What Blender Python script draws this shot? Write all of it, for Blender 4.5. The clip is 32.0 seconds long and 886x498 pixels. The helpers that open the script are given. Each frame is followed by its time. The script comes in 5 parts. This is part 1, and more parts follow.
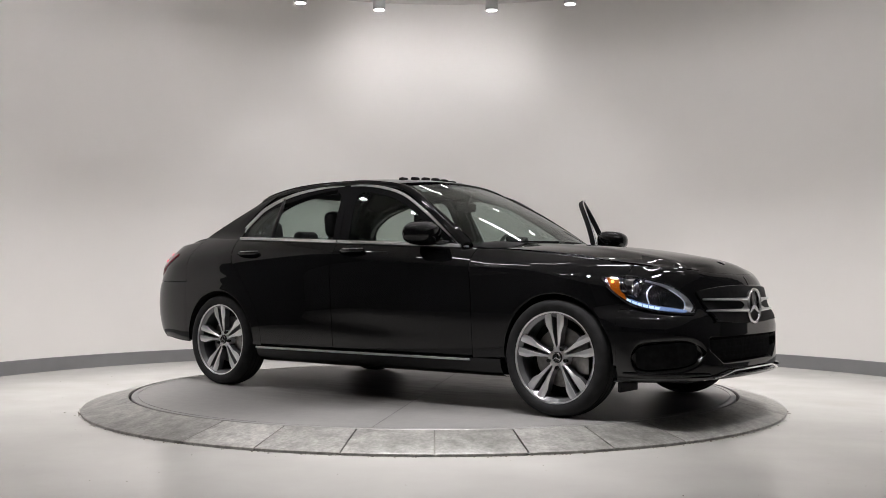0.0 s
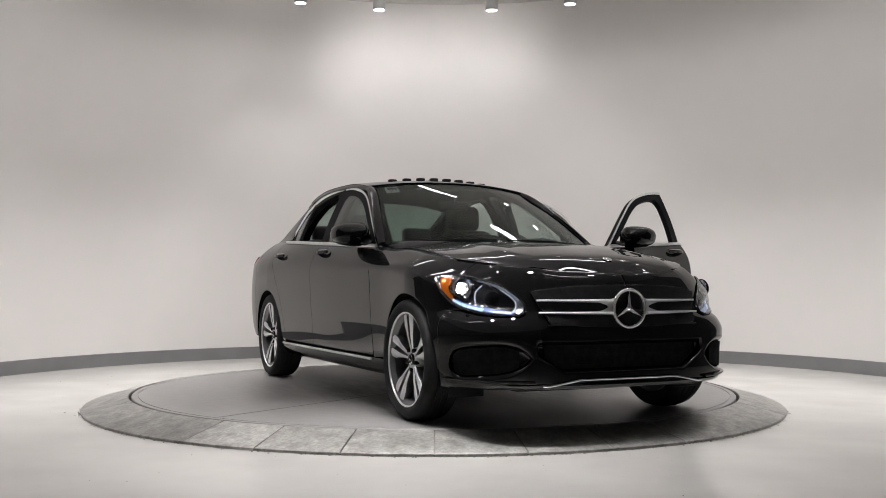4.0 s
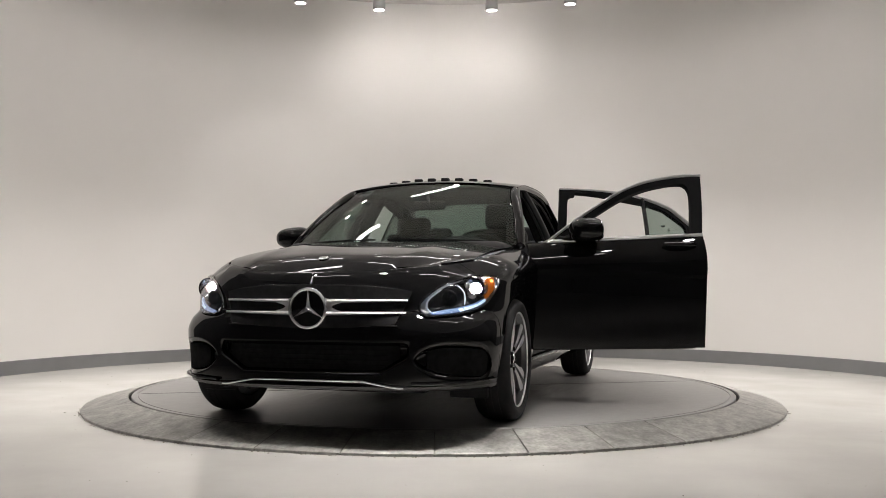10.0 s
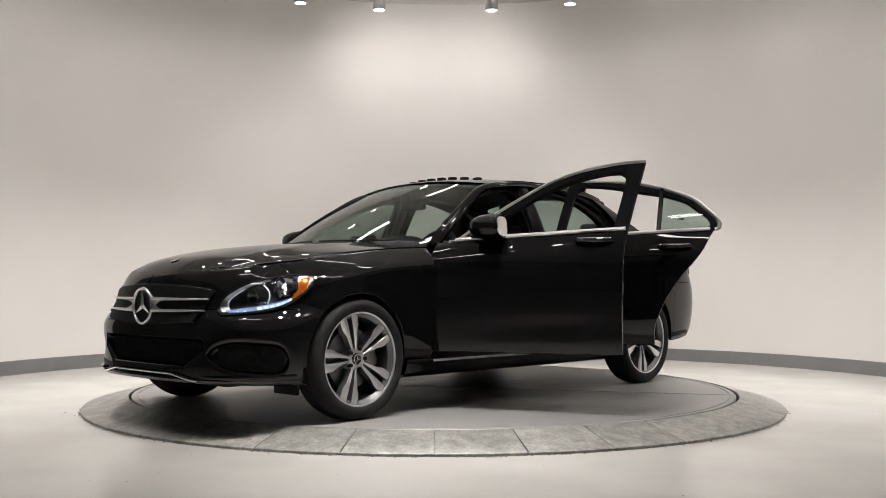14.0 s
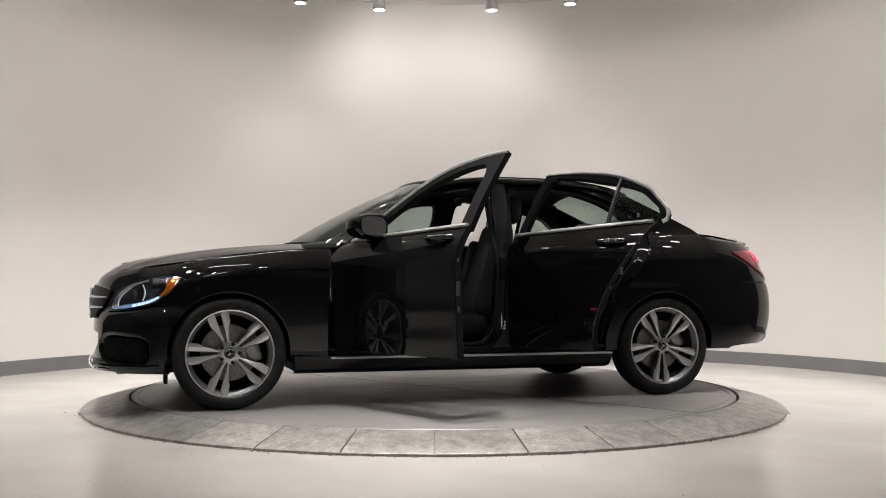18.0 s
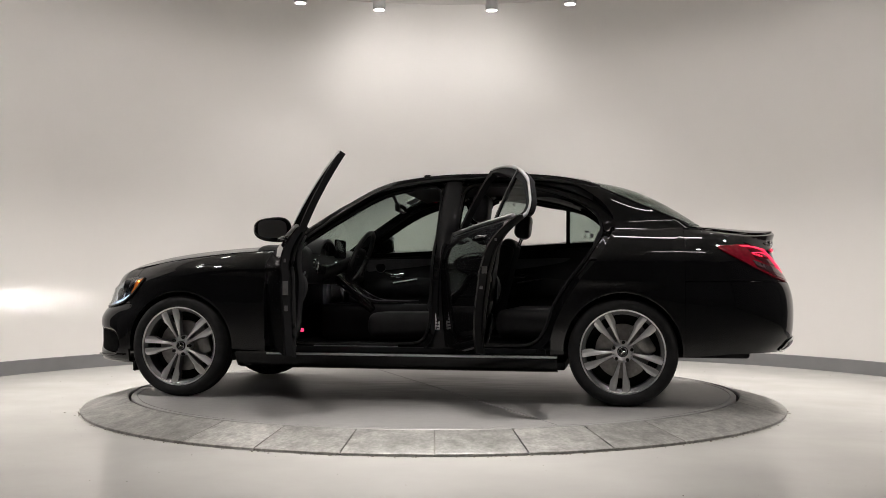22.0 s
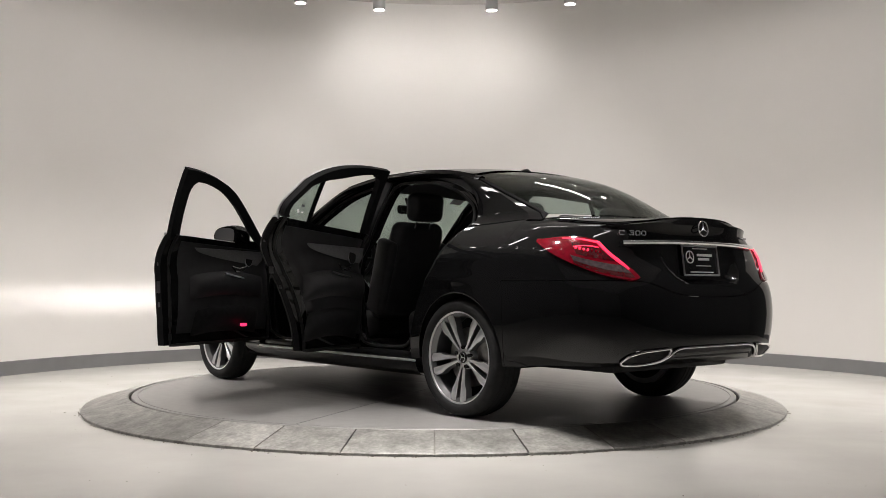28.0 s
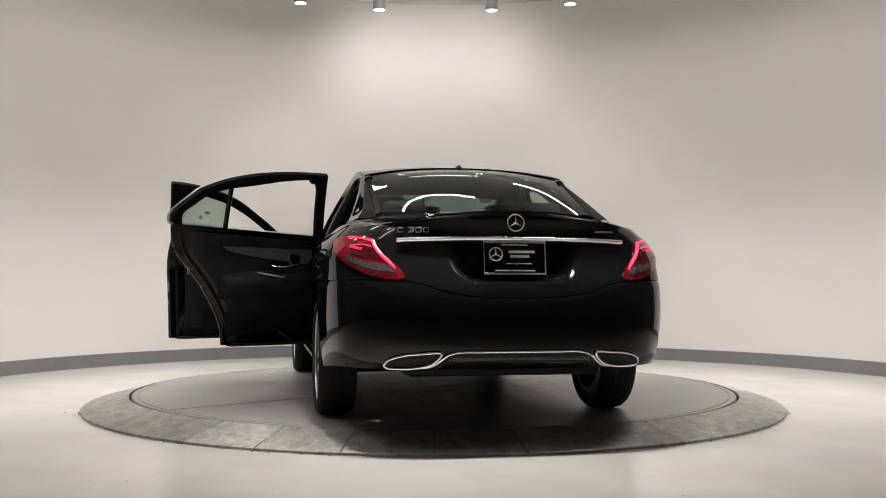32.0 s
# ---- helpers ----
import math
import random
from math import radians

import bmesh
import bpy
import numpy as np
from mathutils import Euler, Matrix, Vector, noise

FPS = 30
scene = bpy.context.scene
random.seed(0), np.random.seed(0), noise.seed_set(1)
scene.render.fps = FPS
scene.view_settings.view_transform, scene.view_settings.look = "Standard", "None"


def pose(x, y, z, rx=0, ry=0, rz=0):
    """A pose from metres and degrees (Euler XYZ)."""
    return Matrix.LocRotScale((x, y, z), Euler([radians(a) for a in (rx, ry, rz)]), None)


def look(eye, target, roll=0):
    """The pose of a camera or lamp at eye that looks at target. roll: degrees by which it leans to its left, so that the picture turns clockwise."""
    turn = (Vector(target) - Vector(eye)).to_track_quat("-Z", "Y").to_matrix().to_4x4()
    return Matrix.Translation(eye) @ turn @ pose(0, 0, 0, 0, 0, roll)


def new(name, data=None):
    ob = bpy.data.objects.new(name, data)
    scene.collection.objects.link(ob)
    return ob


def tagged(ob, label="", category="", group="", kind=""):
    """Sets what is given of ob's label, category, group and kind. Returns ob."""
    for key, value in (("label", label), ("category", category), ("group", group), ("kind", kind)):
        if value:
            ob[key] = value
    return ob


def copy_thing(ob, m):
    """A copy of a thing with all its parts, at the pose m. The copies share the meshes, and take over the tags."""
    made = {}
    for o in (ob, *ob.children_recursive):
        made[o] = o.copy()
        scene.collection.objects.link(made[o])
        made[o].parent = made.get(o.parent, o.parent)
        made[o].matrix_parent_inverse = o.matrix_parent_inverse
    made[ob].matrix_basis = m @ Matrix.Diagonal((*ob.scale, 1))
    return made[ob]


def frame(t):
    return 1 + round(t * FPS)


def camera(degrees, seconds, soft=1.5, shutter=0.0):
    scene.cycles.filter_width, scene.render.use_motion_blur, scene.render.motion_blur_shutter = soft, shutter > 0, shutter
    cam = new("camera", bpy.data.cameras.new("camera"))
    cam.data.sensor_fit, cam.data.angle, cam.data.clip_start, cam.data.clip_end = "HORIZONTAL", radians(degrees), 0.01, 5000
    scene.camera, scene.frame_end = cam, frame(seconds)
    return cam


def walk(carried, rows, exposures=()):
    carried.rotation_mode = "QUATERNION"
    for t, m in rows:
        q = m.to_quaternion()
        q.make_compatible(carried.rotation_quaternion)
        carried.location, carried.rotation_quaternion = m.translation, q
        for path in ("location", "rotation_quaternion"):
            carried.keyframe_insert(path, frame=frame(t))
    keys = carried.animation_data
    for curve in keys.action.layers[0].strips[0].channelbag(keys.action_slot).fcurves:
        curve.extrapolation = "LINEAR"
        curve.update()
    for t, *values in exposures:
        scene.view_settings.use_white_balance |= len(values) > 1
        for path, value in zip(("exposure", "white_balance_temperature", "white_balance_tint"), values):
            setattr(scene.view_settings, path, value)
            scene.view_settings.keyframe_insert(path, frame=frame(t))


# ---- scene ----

# ---- camera ----
cam = camera(48.59, 32.0, soft=0.6)
EYE = (0.0, -7.023, 0.811)
_p, _t = radians(0.473), radians(2.096)
AIM = (EYE[0] + math.sin(_p) * math.cos(_t), EYE[1] + math.cos(_p) * math.cos(_t), EYE[2] + math.sin(_t))
STAND = look(EYE, AIM, 0.10)
walk(cam, [(0.0, STAND), (32.0, STAND)],
     exposures=[(0.0, -0.06, 6190, 15.2), (3.5, -0.06, 6190, 15.2), (5.5, -0.2, 6250, 16.2), (6.0, -0.38, 6250, 16.2), (6.5, -0.31, 6250, 16.2), (7.0, -0.26, 6250, 16.2), (7.5, -0.31, 6250, 16.2), (8.0, -0.43, 6250, 16.2), (8.4, -0.32, 6250, 16.2), (9.0, -0.2, 6410, 15.2), (10.0, -0.04, 6460, 14.2), (13.0, 0.02, 6460, 14.2), (16.5, 0.06, 6460, 14.2), (19.5, 0.06, 6460, 14.2), (22.0, 0.01, 6460, 14.2), (32.0, 0.0, 6460, 14.2)])

# heading of the car on the turning disc, seconds and degrees
HEADING = [(0, 321.4), (1, 315.1), (2, 308.6), (3, 301.52), (3.5, 297.88), (5.5, 283.35), (6, 279.86), (7, 273.07), (8, 266.45),
           (9, 260.03), (10, 253.67), (11, 247.27), (12, 240.49), (13, 233.27), (14, 226.0), (14.5, 222.43), (16.5, 208.13),
           (17, 204.49), (18, 197.19), (19, 190.1), (20, 183.22), (21, 176.21), (22, 169.04), (23, 161.82), (24, 154.85),
           (25, 148.29), (27.5, 132.66), (28, 129.39), (29, 122.36), (30, 115.2), (31, 107.8), (32, 100.63)]
DISC_Z = 0.085          # top of the turning disc
DISC_R, RING_R = 2.059, 2.367
CAR_OFF = (0.099, 0.032)  # the car's middle from the disc's centre
WALL_C, WALL_R = (0.107, 0.240), 4.183
CEIL_Z = 4.11
LAMP_R, LAMP_Z = 3.48, 3.76

# ---- light ----
world = bpy.data.worlds.new("world")
scene.world = world
world.use_nodes = True
world.node_tree.nodes["Background"].inputs[0].default_value = (0.9, 0.92, 1.0, 1)
world.node_tree.nodes["Background"].inputs[1].default_value = 0.02
LAMP_AZ = [-10, 10, -24, 24, -38, 38, -52, 52, -66, 66, -80, 80, -94, 94, -108, 108, -122, 122, -140, 140, -171, 171]
STRIP_GLOW = 21.0
SIDE_R = 3.05


def lamp_place(az):
    """Where a ceiling downlight hangs: the outer ones follow the curved wall."""
    a = radians(az)
    if abs(az) < 30:
        return LAMP_R * math.sin(a), LAMP_R * math.cos(a)
    if abs(az) > 160:
        return 2.36 * math.sin(a), 2.36 * math.cos(a)
    return WALL_C[0] + SIDE_R * math.sin(a), WALL_C[1] + SIDE_R * math.cos(a)


def spot_lamp(x, y, z, watts, size, blend, aim):
    d = bpy.data.lights.new("downlight_beam", "SPOT")
    d.energy, d.spot_size, d.spot_blend, d.shadow_soft_size = watts, radians(size), blend, 0.05
    d.color = (1.0, 0.966, 0.912)
    o = new("downlight_beam", d)
    o.matrix_basis = look((x, y, z), aim)
    return o


for az in LAMP_AZ:
    lx, ly = lamp_place(az)
    if abs(az) < 15:
        spot_lamp(lx, ly, LAMP_Z - 0.03, 18, 160, 1.0, (lx * 0.55, 4.5, 3.05))
    elif abs(az) < 30:
        spot_lamp(lx, ly, LAMP_Z - 0.03, 60, 96, 1.0, (lx, ly + 1e-4, 0))
    elif abs(az) < 160:
        spot_lamp(lx, ly, LAMP_Z - 0.03, 190 if abs(az) < 110 else 85, 66, 1.0, (lx, ly + 1e-4, 0))
    else:
        spot_lamp(lx, ly, LAMP_Z - 0.03, 420, 54, 1.0, (lx, ly + 1e-4, 0))

# ---- materials ----
def material(name, color, rough=0.5, metal=0.0, var=0.0, scale=8.0, bump=0.0, bscale=60.0, coat=0.0, rvar=0.0, spec=0.5, glow=0.0, glow_color=None):
    m = bpy.data.materials.new(name)
    m.use_nodes = True
    nt = m.node_tree
    b = nt.nodes["Principled BSDF"]
    b.inputs["Base Color"].default_value = (*color, 1)
    b.inputs["Roughness"].default_value = rough
    b.inputs["Metallic"].default_value = metal
    b.inputs["Coat Weight"].default_value = coat
    b.inputs["Coat Roughness"].default_value = 0.02
    b.inputs["Specular IOR Level"].default_value = spec
    if glow:
        b.inputs["Emission Color"].default_value = (*(glow_color or color), 1)
        b.inputs["Emission Strength"].default_value = glow
    if var or rvar or bump:
        tc = nt.nodes.new("ShaderNodeTexCoord")
        n1 = nt.nodes.new("ShaderNodeTexNoise")
        n1.inputs["Scale"].default_value, n1.inputs["Detail"].default_value = scale, 8
        n2 = nt.nodes.new("ShaderNodeTexNoise")
        n2.inputs["Scale"].default_value, n2.inputs["Detail"].default_value = bscale, 4
        nt.links.new(tc.outputs["Object"], n1.inputs["Vector"])
        nt.links.new(tc.outputs["Object"], n2.inputs["Vector"])
        if var:
            r = nt.nodes.new("ShaderNodeMapRange")
            r.inputs["From Min"].default_value, r.inputs["From Max"].default_value = 0.3, 0.7
            r.inputs["To Min"].default_value, r.inputs["To Max"].default_value = 1 - var, 1 + var
            nt.links.new(n1.outputs["Fac"], r.inputs["Value"])
            mx = nt.nodes.new("ShaderNodeVectorMath")
            mx.operation = "SCALE"
            mx.inputs[0].default_value = color
            nt.links.new(r.outputs[0], mx.inputs["Scale"])
            nt.links.new(mx.outputs[0], b.inputs["Base Color"])
        if rvar:
            r = nt.nodes.new("ShaderNodeMapRange")
            r.inputs["From Min"].default_value, r.inputs["From Max"].default_value = 0.3, 0.7
            r.inputs["To Min"].default_value, r.inputs["To Max"].default_value = max(0.0, rough - rvar), rough + rvar
            nt.links.new(n1.outputs["Fac"], r.inputs["Value"])
            nt.links.new(r.outputs[0], b.inputs["Roughness"])
        if bump:
            bp = nt.nodes.new("ShaderNodeBump")
            bp.inputs["Strength"].default_value, bp.inputs["Distance"].default_value = bump, 0.002
            nt.links.new(n2.outputs["Fac"], bp.inputs["Height"])
            nt.links.new(bp.outputs[0], b.inputs["Normal"])
    return m


def glass_material(name, tint, rough=0.0):
    m = bpy.data.materials.new(name)
    m.use_nodes = True
    nt = m.node_tree
    nt.nodes.remove(nt.nodes["Principled BSDF"])
    out = nt.nodes["Material Output"]
    tr = nt.nodes.new("ShaderNodeBsdfTransparent")
    tr.inputs[0].default_value = (*tint, 1)
    gl = nt.nodes.new("ShaderNodeBsdfGlossy")
    gl.inputs["Roughness"].default_value = rough
    lw = nt.nodes.new("ShaderNodeLayerWeight")
    pw = nt.nodes.new("ShaderNodeMath")
    pw.operation, pw.inputs[1].default_value = "POWER", 4.0
    fr = nt.nodes.new("ShaderNodeMath")
    fr.operation, fr.inputs[1].default_value, fr.inputs[2].default_value = "MULTIPLY_ADD", 0.7, 0.035
    nt.links.new(lw.outputs["Facing"], pw.inputs[0])
    nt.links.new(pw.outputs[0], fr.inputs[0])
    mx = nt.nodes.new("ShaderNodeMixShader")
    nt.links.new(fr.outputs[0], mx.inputs[0])
    nt.links.new(tr.outputs[0], mx.inputs[1])
    nt.links.new(gl.outputs[0], mx.inputs[2])
    nt.links.new(mx.outputs[0], out.inputs[0])
    return m


PAINT = material("black_paint", (0.0062, 0.0063, 0.0067), 0.3, coat=0.8, bump=0.01, bscale=900, spec=0.0)
JAMBGLOSS = material("glossy_jamb_paint", (0.009, 0.009, 0.0096), 0.3, coat=0.8, spec=0.0)
JAMB = material("black_jamb_paint", (0.018, 0.018, 0.0188), 0.35, coat=0.15, spec=0.1)
EDGEBLK = material("black_door_edge", (0.011, 0.011, 0.0118), 0.7, spec=0.1)
PLASTIC = material("black_plastic", (0.013, 0.013, 0.0135), 0.55, var=0.3, scale=30, bump=0.2, bscale=400, spec=0.15)
LINER = material("black_liner", (0.011, 0.011, 0.0113), 0.95, var=0.3, scale=30, spec=0.05)
GLOSSBLK = material("gloss_black_trim", (0.007, 0.007, 0.008), 0.22, coat=0.3)
RUBBER = material("tyre_rubber", (0.019, 0.019, 0.0195), 0.75, spec=0.25, var=0.25, scale=20, bump=0.3, bscale=200)
SEAL = material("rubber_seal", (0.02, 0.02, 0.02), 0.6, spec=0.15)
CHROME = material("chrome", (0.82, 0.83, 0.84), 0.12, 1.0, rvar=0.03, scale=20)
BADGE = material("silver_badge", (0.75, 0.76, 0.77), 0.22, 0.75, var=0.05, scale=40)
SATIN = material("satin_aluminium", (0.62, 0.63, 0.64), 0.3, 1.0, var=0.08, scale=40)
ALU = material("machined_wheel_face", (0.76, 0.76, 0.77), 0.30, 0.75, var=0.05, scale=25)
BRIGHTTRIM = material("bright_window_trim", (0.8, 0.8, 0.8), 0.28, 0.75, var=0.04, scale=30)
FRAMESILVER = material("silver_frame", (0.55, 0.55, 0.56), 0.35, 0.5, var=0.06, scale=30)
RIMGREY = material("grey_wheel_paint", (0.20, 0.20, 0.205), 0.32, 0.7, coat=0.4)
LATCH = material("door_latch_steel", (0.12, 0.12, 0.12), 0.4, 0.8, var=0.2, scale=40)
STEEL = material("brake_steel", (0.3, 0.29, 0.28), 0.35, 1.0, var=0.2, scale=30)
LEATHER = material("black_upholstery", (0.026, 0.026, 0.0272), 0.5, var=0.2, scale=12, bump=0.35, bscale=260, spec=0.3)
CARPET = material("black_carpet", (0.04, 0.04, 0.04), 0.95, var=0.3, scale=50, bump=0.6, bscale=500)
HEADLINER = material("dark_headliner", (0.045, 0.045, 0.045), 0.95, var=0.1, scale=40)
SILVER_TRIM = material("brushed_trim", (0.17, 0.172, 0.178), 0.42, 0.35, var=0.15, scale=80)
MIRROR = material("mirror_glass", (0.85, 0.86, 0.87), 0.01, 1.0)
GLASS = glass_material("side_glass", (0.66, 0.725, 0.695))
WGLASS = glass_material("windscreen_glass", (0.66, 0.73, 0.70))
LENS = glass_material("clear_lens", (0.93, 0.94, 0.95))
HOUSING = material("headlight_housing", (0.05, 0.05, 0.054), 0.25, 0.5)
REFLECTOR = material("headlight_reflector", (0.7, 0.71, 0.73), 0.12, 1.0)
BROW = material("silver_lamp_brow", (0.6, 0.61, 0.63), 0.32, 0.8)
LED = material("daylight_led", (0.2, 0.25, 0.35), 0.3, glow=0.28, glow_color=(0.22, 0.45, 1.0))
LEDHOT = material("bright_daylight_led", (0.45, 0.5, 0.56), 0.3, glow=1.1, glow_color=(0.62, 0.82, 1.0))
GUIDE = material("light_guide", (0.8, 0.85, 0.9), 0.3, glow=0.28, glow_color=(0.85, 0.92, 1.0))
BOWLLIT = material("lit_bowl", (0.9, 0.9, 0.9), 0.2, glow=9.0, glow_color=(0.92, 0.95, 1.0))
BEAM = material("lit_headlamp", (1, 1, 1), 0.3, glow=6000.0, glow_color=(1.0, 0.96, 0.92))
AMBERHOT = material("lit_amber_bulb", (1.0, 0.5, 0.1), 0.3, glow=6.0, glow_color=(1.0, 0.42, 0.06))
AMBER = material("amber_marker", (0.4, 0.085, 0.006), 0.15, var=0.3, scale=60, glow=0.12, glow_color=(1.0, 0.30, 0.02))
REDLENS = material("red_tail_lens", (0.14, 0.003, 0.010), 0.08, coat=0.6, var=0.3, scale=30, glow=0.03, glow_color=(1.0, 0.01, 0.05))
REDDARK = material("dark_red_lens", (0.07, 0.004, 0.007), 0.1, coat=1.0, var=0.4, scale=50)
REDGLOW = material("lit_red_led", (1.0, 0.05, 0.08), 0.3, glow=2.0, glow_color=(1.0, 0.02, 0.07))
SMOKELENS = material("smoked_clear_lens", (0.09, 0.07, 0.075), 0.08, 0.3, coat=1.0, var=0.4, scale=60)
WARN = material("lit_red_door_lamp", (1, 0.05, 0.1), 0.3, glow=1.8, glow_color=(1.0, 0.03, 0.12))
PAPER = material("white_sticker", (0.8, 0.8, 0.79), 0.6)
INK = material("dark_print", (0.08, 0.08, 0.09), 0.7)
WALLPAINT = material("white_wall_paint", (0.83, 0.813, 0.785), 0.75, var=0.02, scale=0.8, bump=0.12, bscale=40)
CEILPAINT = material("ceiling_paint", (0.62, 0.605, 0.585), 0.8, var=0.03, scale=1.5)
BASEGREY = material("grey_baseboard", (0.21, 0.21, 0.215), 0.5, var=0.08, scale=3)
FLOORM = material("polished_floor", (0.55, 0.536, 0.503), 0.18, var=0.055, scale=1.7, bump=0.03, bscale=25, rvar=0.015)


def worn_material(name, color, rough, metal, tone, stain, streak):
    """A trodden surface: a tone of its own for each piece, broad stains, fine streaks and scuffs."""
    m = material(name, color, rough, metal, bump=0.12, bscale=110)
    nt = m.node_tree
    b = nt.nodes["Principled BSDF"]
    tc, oi = nt.nodes.new("ShaderNodeTexCoord"), nt.nodes.new("ShaderNodeObjectInfo")
    off = nt.nodes.new("ShaderNodeVectorMath")
    off.operation = "SCALE"
    off.inputs[0].default_value = (17.0, 9.0, 5.0)
    nt.links.new(oi.outputs["Random"], off.inputs["Scale"])
    add = nt.nodes.new("ShaderNodeVectorMath")
    nt.links.new(tc.outputs["Object"], add.inputs[0])
    nt.links.new(off.outputs[0], add.inputs[1])
    total = None
    for scale, detail, low, high in ((2.0, 5, 1 - stain, 1 + stain), (14.0, 8, 1 - streak, 1 + streak), (55.0, 6, 1 - streak * .7, 1 + streak * .7)):
        n = nt.nodes.new("ShaderNodeTexNoise")
        n.inputs["Scale"].default_value, n.inputs["Detail"].default_value, n.inputs["Distortion"].default_value = scale, detail, 0.25
        nt.links.new(add.outputs[0], n.inputs["Vector"])
        r = nt.nodes.new("ShaderNodeMapRange")
        r.inputs["From Min"].default_value, r.inputs["From Max"].default_value = 0.2, 0.8
        r.inputs["To Min"].default_value, r.inputs["To Max"].default_value = low, high
        nt.links.new(n.outputs["Fac"], r.inputs["Value"])
        if total is None:
            total = r.outputs[0]
            rr = nt.nodes.new("ShaderNodeMapRange")
            rr.inputs["To Min"].default_value, rr.inputs["To Max"].default_value = rough - .07, rough + .07
            nt.links.new(n.outputs["Fac"], rr.inputs["Value"])
            nt.links.new(rr.outputs[0], b.inputs["Roughness"])
        else:
            mu = nt.nodes.new("ShaderNodeMath")
            mu.operation = "MULTIPLY"
            nt.links.new(total, mu.inputs[0])
            nt.links.new(r.outputs[0], mu.inputs[1])
            total = mu.outputs[0]
    r = nt.nodes.new("ShaderNodeMapRange")
    r.inputs["To Min"].default_value, r.inputs["To Max"].default_value = 1 - tone, 1 + tone
    nt.links.new(oi.outputs["Random"], r.inputs["Value"])
    mu = nt.nodes.new("ShaderNodeMath")
    mu.operation = "MULTIPLY"
    nt.links.new(total, mu.inputs[0])
    nt.links.new(r.outputs[0], mu.inputs[1])
    mx = nt.nodes.new("ShaderNodeVectorMath")
    mx.operation = "SCALE"
    mx.inputs[0].default_value = color
    nt.links.new(mu.outputs[0], mx.inputs["Scale"])
    nt.links.new(mx.outputs[0], b.inputs["Base Color"])
    return m


DISCM = worn_material("grey_disc_coating", (0.27, 0.265, 0.254), 0.39, 0.0, 0.0, 0.14, 0.09)


def darkened_disc(m):
    """Darkens the disc towards its middle, with stretched dark streaks."""
    nt = m.node_tree
    b = nt.nodes["Principled BSDF"]
    plain_colour = b.inputs["Base Color"].links[0].from_socket
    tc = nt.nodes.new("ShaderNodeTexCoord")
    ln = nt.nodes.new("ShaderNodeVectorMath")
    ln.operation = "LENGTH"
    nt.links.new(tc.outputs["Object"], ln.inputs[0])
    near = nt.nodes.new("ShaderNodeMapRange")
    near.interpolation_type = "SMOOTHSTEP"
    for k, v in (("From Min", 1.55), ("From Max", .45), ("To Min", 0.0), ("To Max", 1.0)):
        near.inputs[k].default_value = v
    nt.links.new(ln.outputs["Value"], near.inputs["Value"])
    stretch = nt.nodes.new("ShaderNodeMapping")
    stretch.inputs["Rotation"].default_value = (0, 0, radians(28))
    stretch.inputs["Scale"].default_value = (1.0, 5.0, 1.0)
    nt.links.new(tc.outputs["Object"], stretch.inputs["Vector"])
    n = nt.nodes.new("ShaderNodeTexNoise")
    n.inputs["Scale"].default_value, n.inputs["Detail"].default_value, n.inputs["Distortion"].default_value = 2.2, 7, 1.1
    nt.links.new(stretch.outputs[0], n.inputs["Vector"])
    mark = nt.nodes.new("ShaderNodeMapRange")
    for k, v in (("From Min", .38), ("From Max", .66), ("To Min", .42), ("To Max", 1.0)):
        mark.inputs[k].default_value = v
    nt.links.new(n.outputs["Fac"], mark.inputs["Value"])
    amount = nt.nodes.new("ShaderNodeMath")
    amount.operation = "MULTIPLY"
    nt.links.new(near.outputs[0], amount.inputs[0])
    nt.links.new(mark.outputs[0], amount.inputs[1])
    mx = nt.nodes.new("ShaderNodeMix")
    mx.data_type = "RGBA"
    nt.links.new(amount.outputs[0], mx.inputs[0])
    nt.links.new(plain_colour, mx.inputs[6])
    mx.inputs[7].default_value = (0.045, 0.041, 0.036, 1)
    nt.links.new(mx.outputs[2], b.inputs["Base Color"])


darkened_disc(DISCM)
SEAMGREY = material("disc_seam", (0.19, 0.19, 0.186), 0.7)
TILEM = worn_material("worn_metal_plate", (0.30, 0.294, 0.272), 0.42, 0.2, 0.12, 0.3, 0.42)
STEELEDGE = material("steel_edge", (0.35, 0.35, 0.35), 0.35, 0.8, var=0.2, scale=10)
DARKGAP = material("dark_gap", (0.01, 0.01, 0.01), 0.8)
LAMPMETAL = material("lamp_body", (0.5, 0.5, 0.5), 0.4, 0.2, var=0.03)
LAMPGLOW = material("lamp_lens", (1, 0.97, 0.92), 0.3, glow=30.0, glow_color=(1.0, 0.96, 0.9))
STRIPGLOW = material("strip_light", (1, 0.98, 0.95), 0.3, glow=STRIP_GLOW, glow_color=(1.0, 0.97, 0.93))
DIRT = material("floor_speck", (0.12, 0.1, 0.08), 0.9)
# unseen camera-side walls: dark colour keeps the car's reflections dark
DARKWALL = material("dark_unseen_wall", (0.16, 0.16, 0.162), 0.8, var=0.08, scale=1.2, bump=0.1, bscale=40)
JOINTM = material("dusty_joint", (0.2, 0.19, 0.175), 0.8, var=0.2, scale=6)


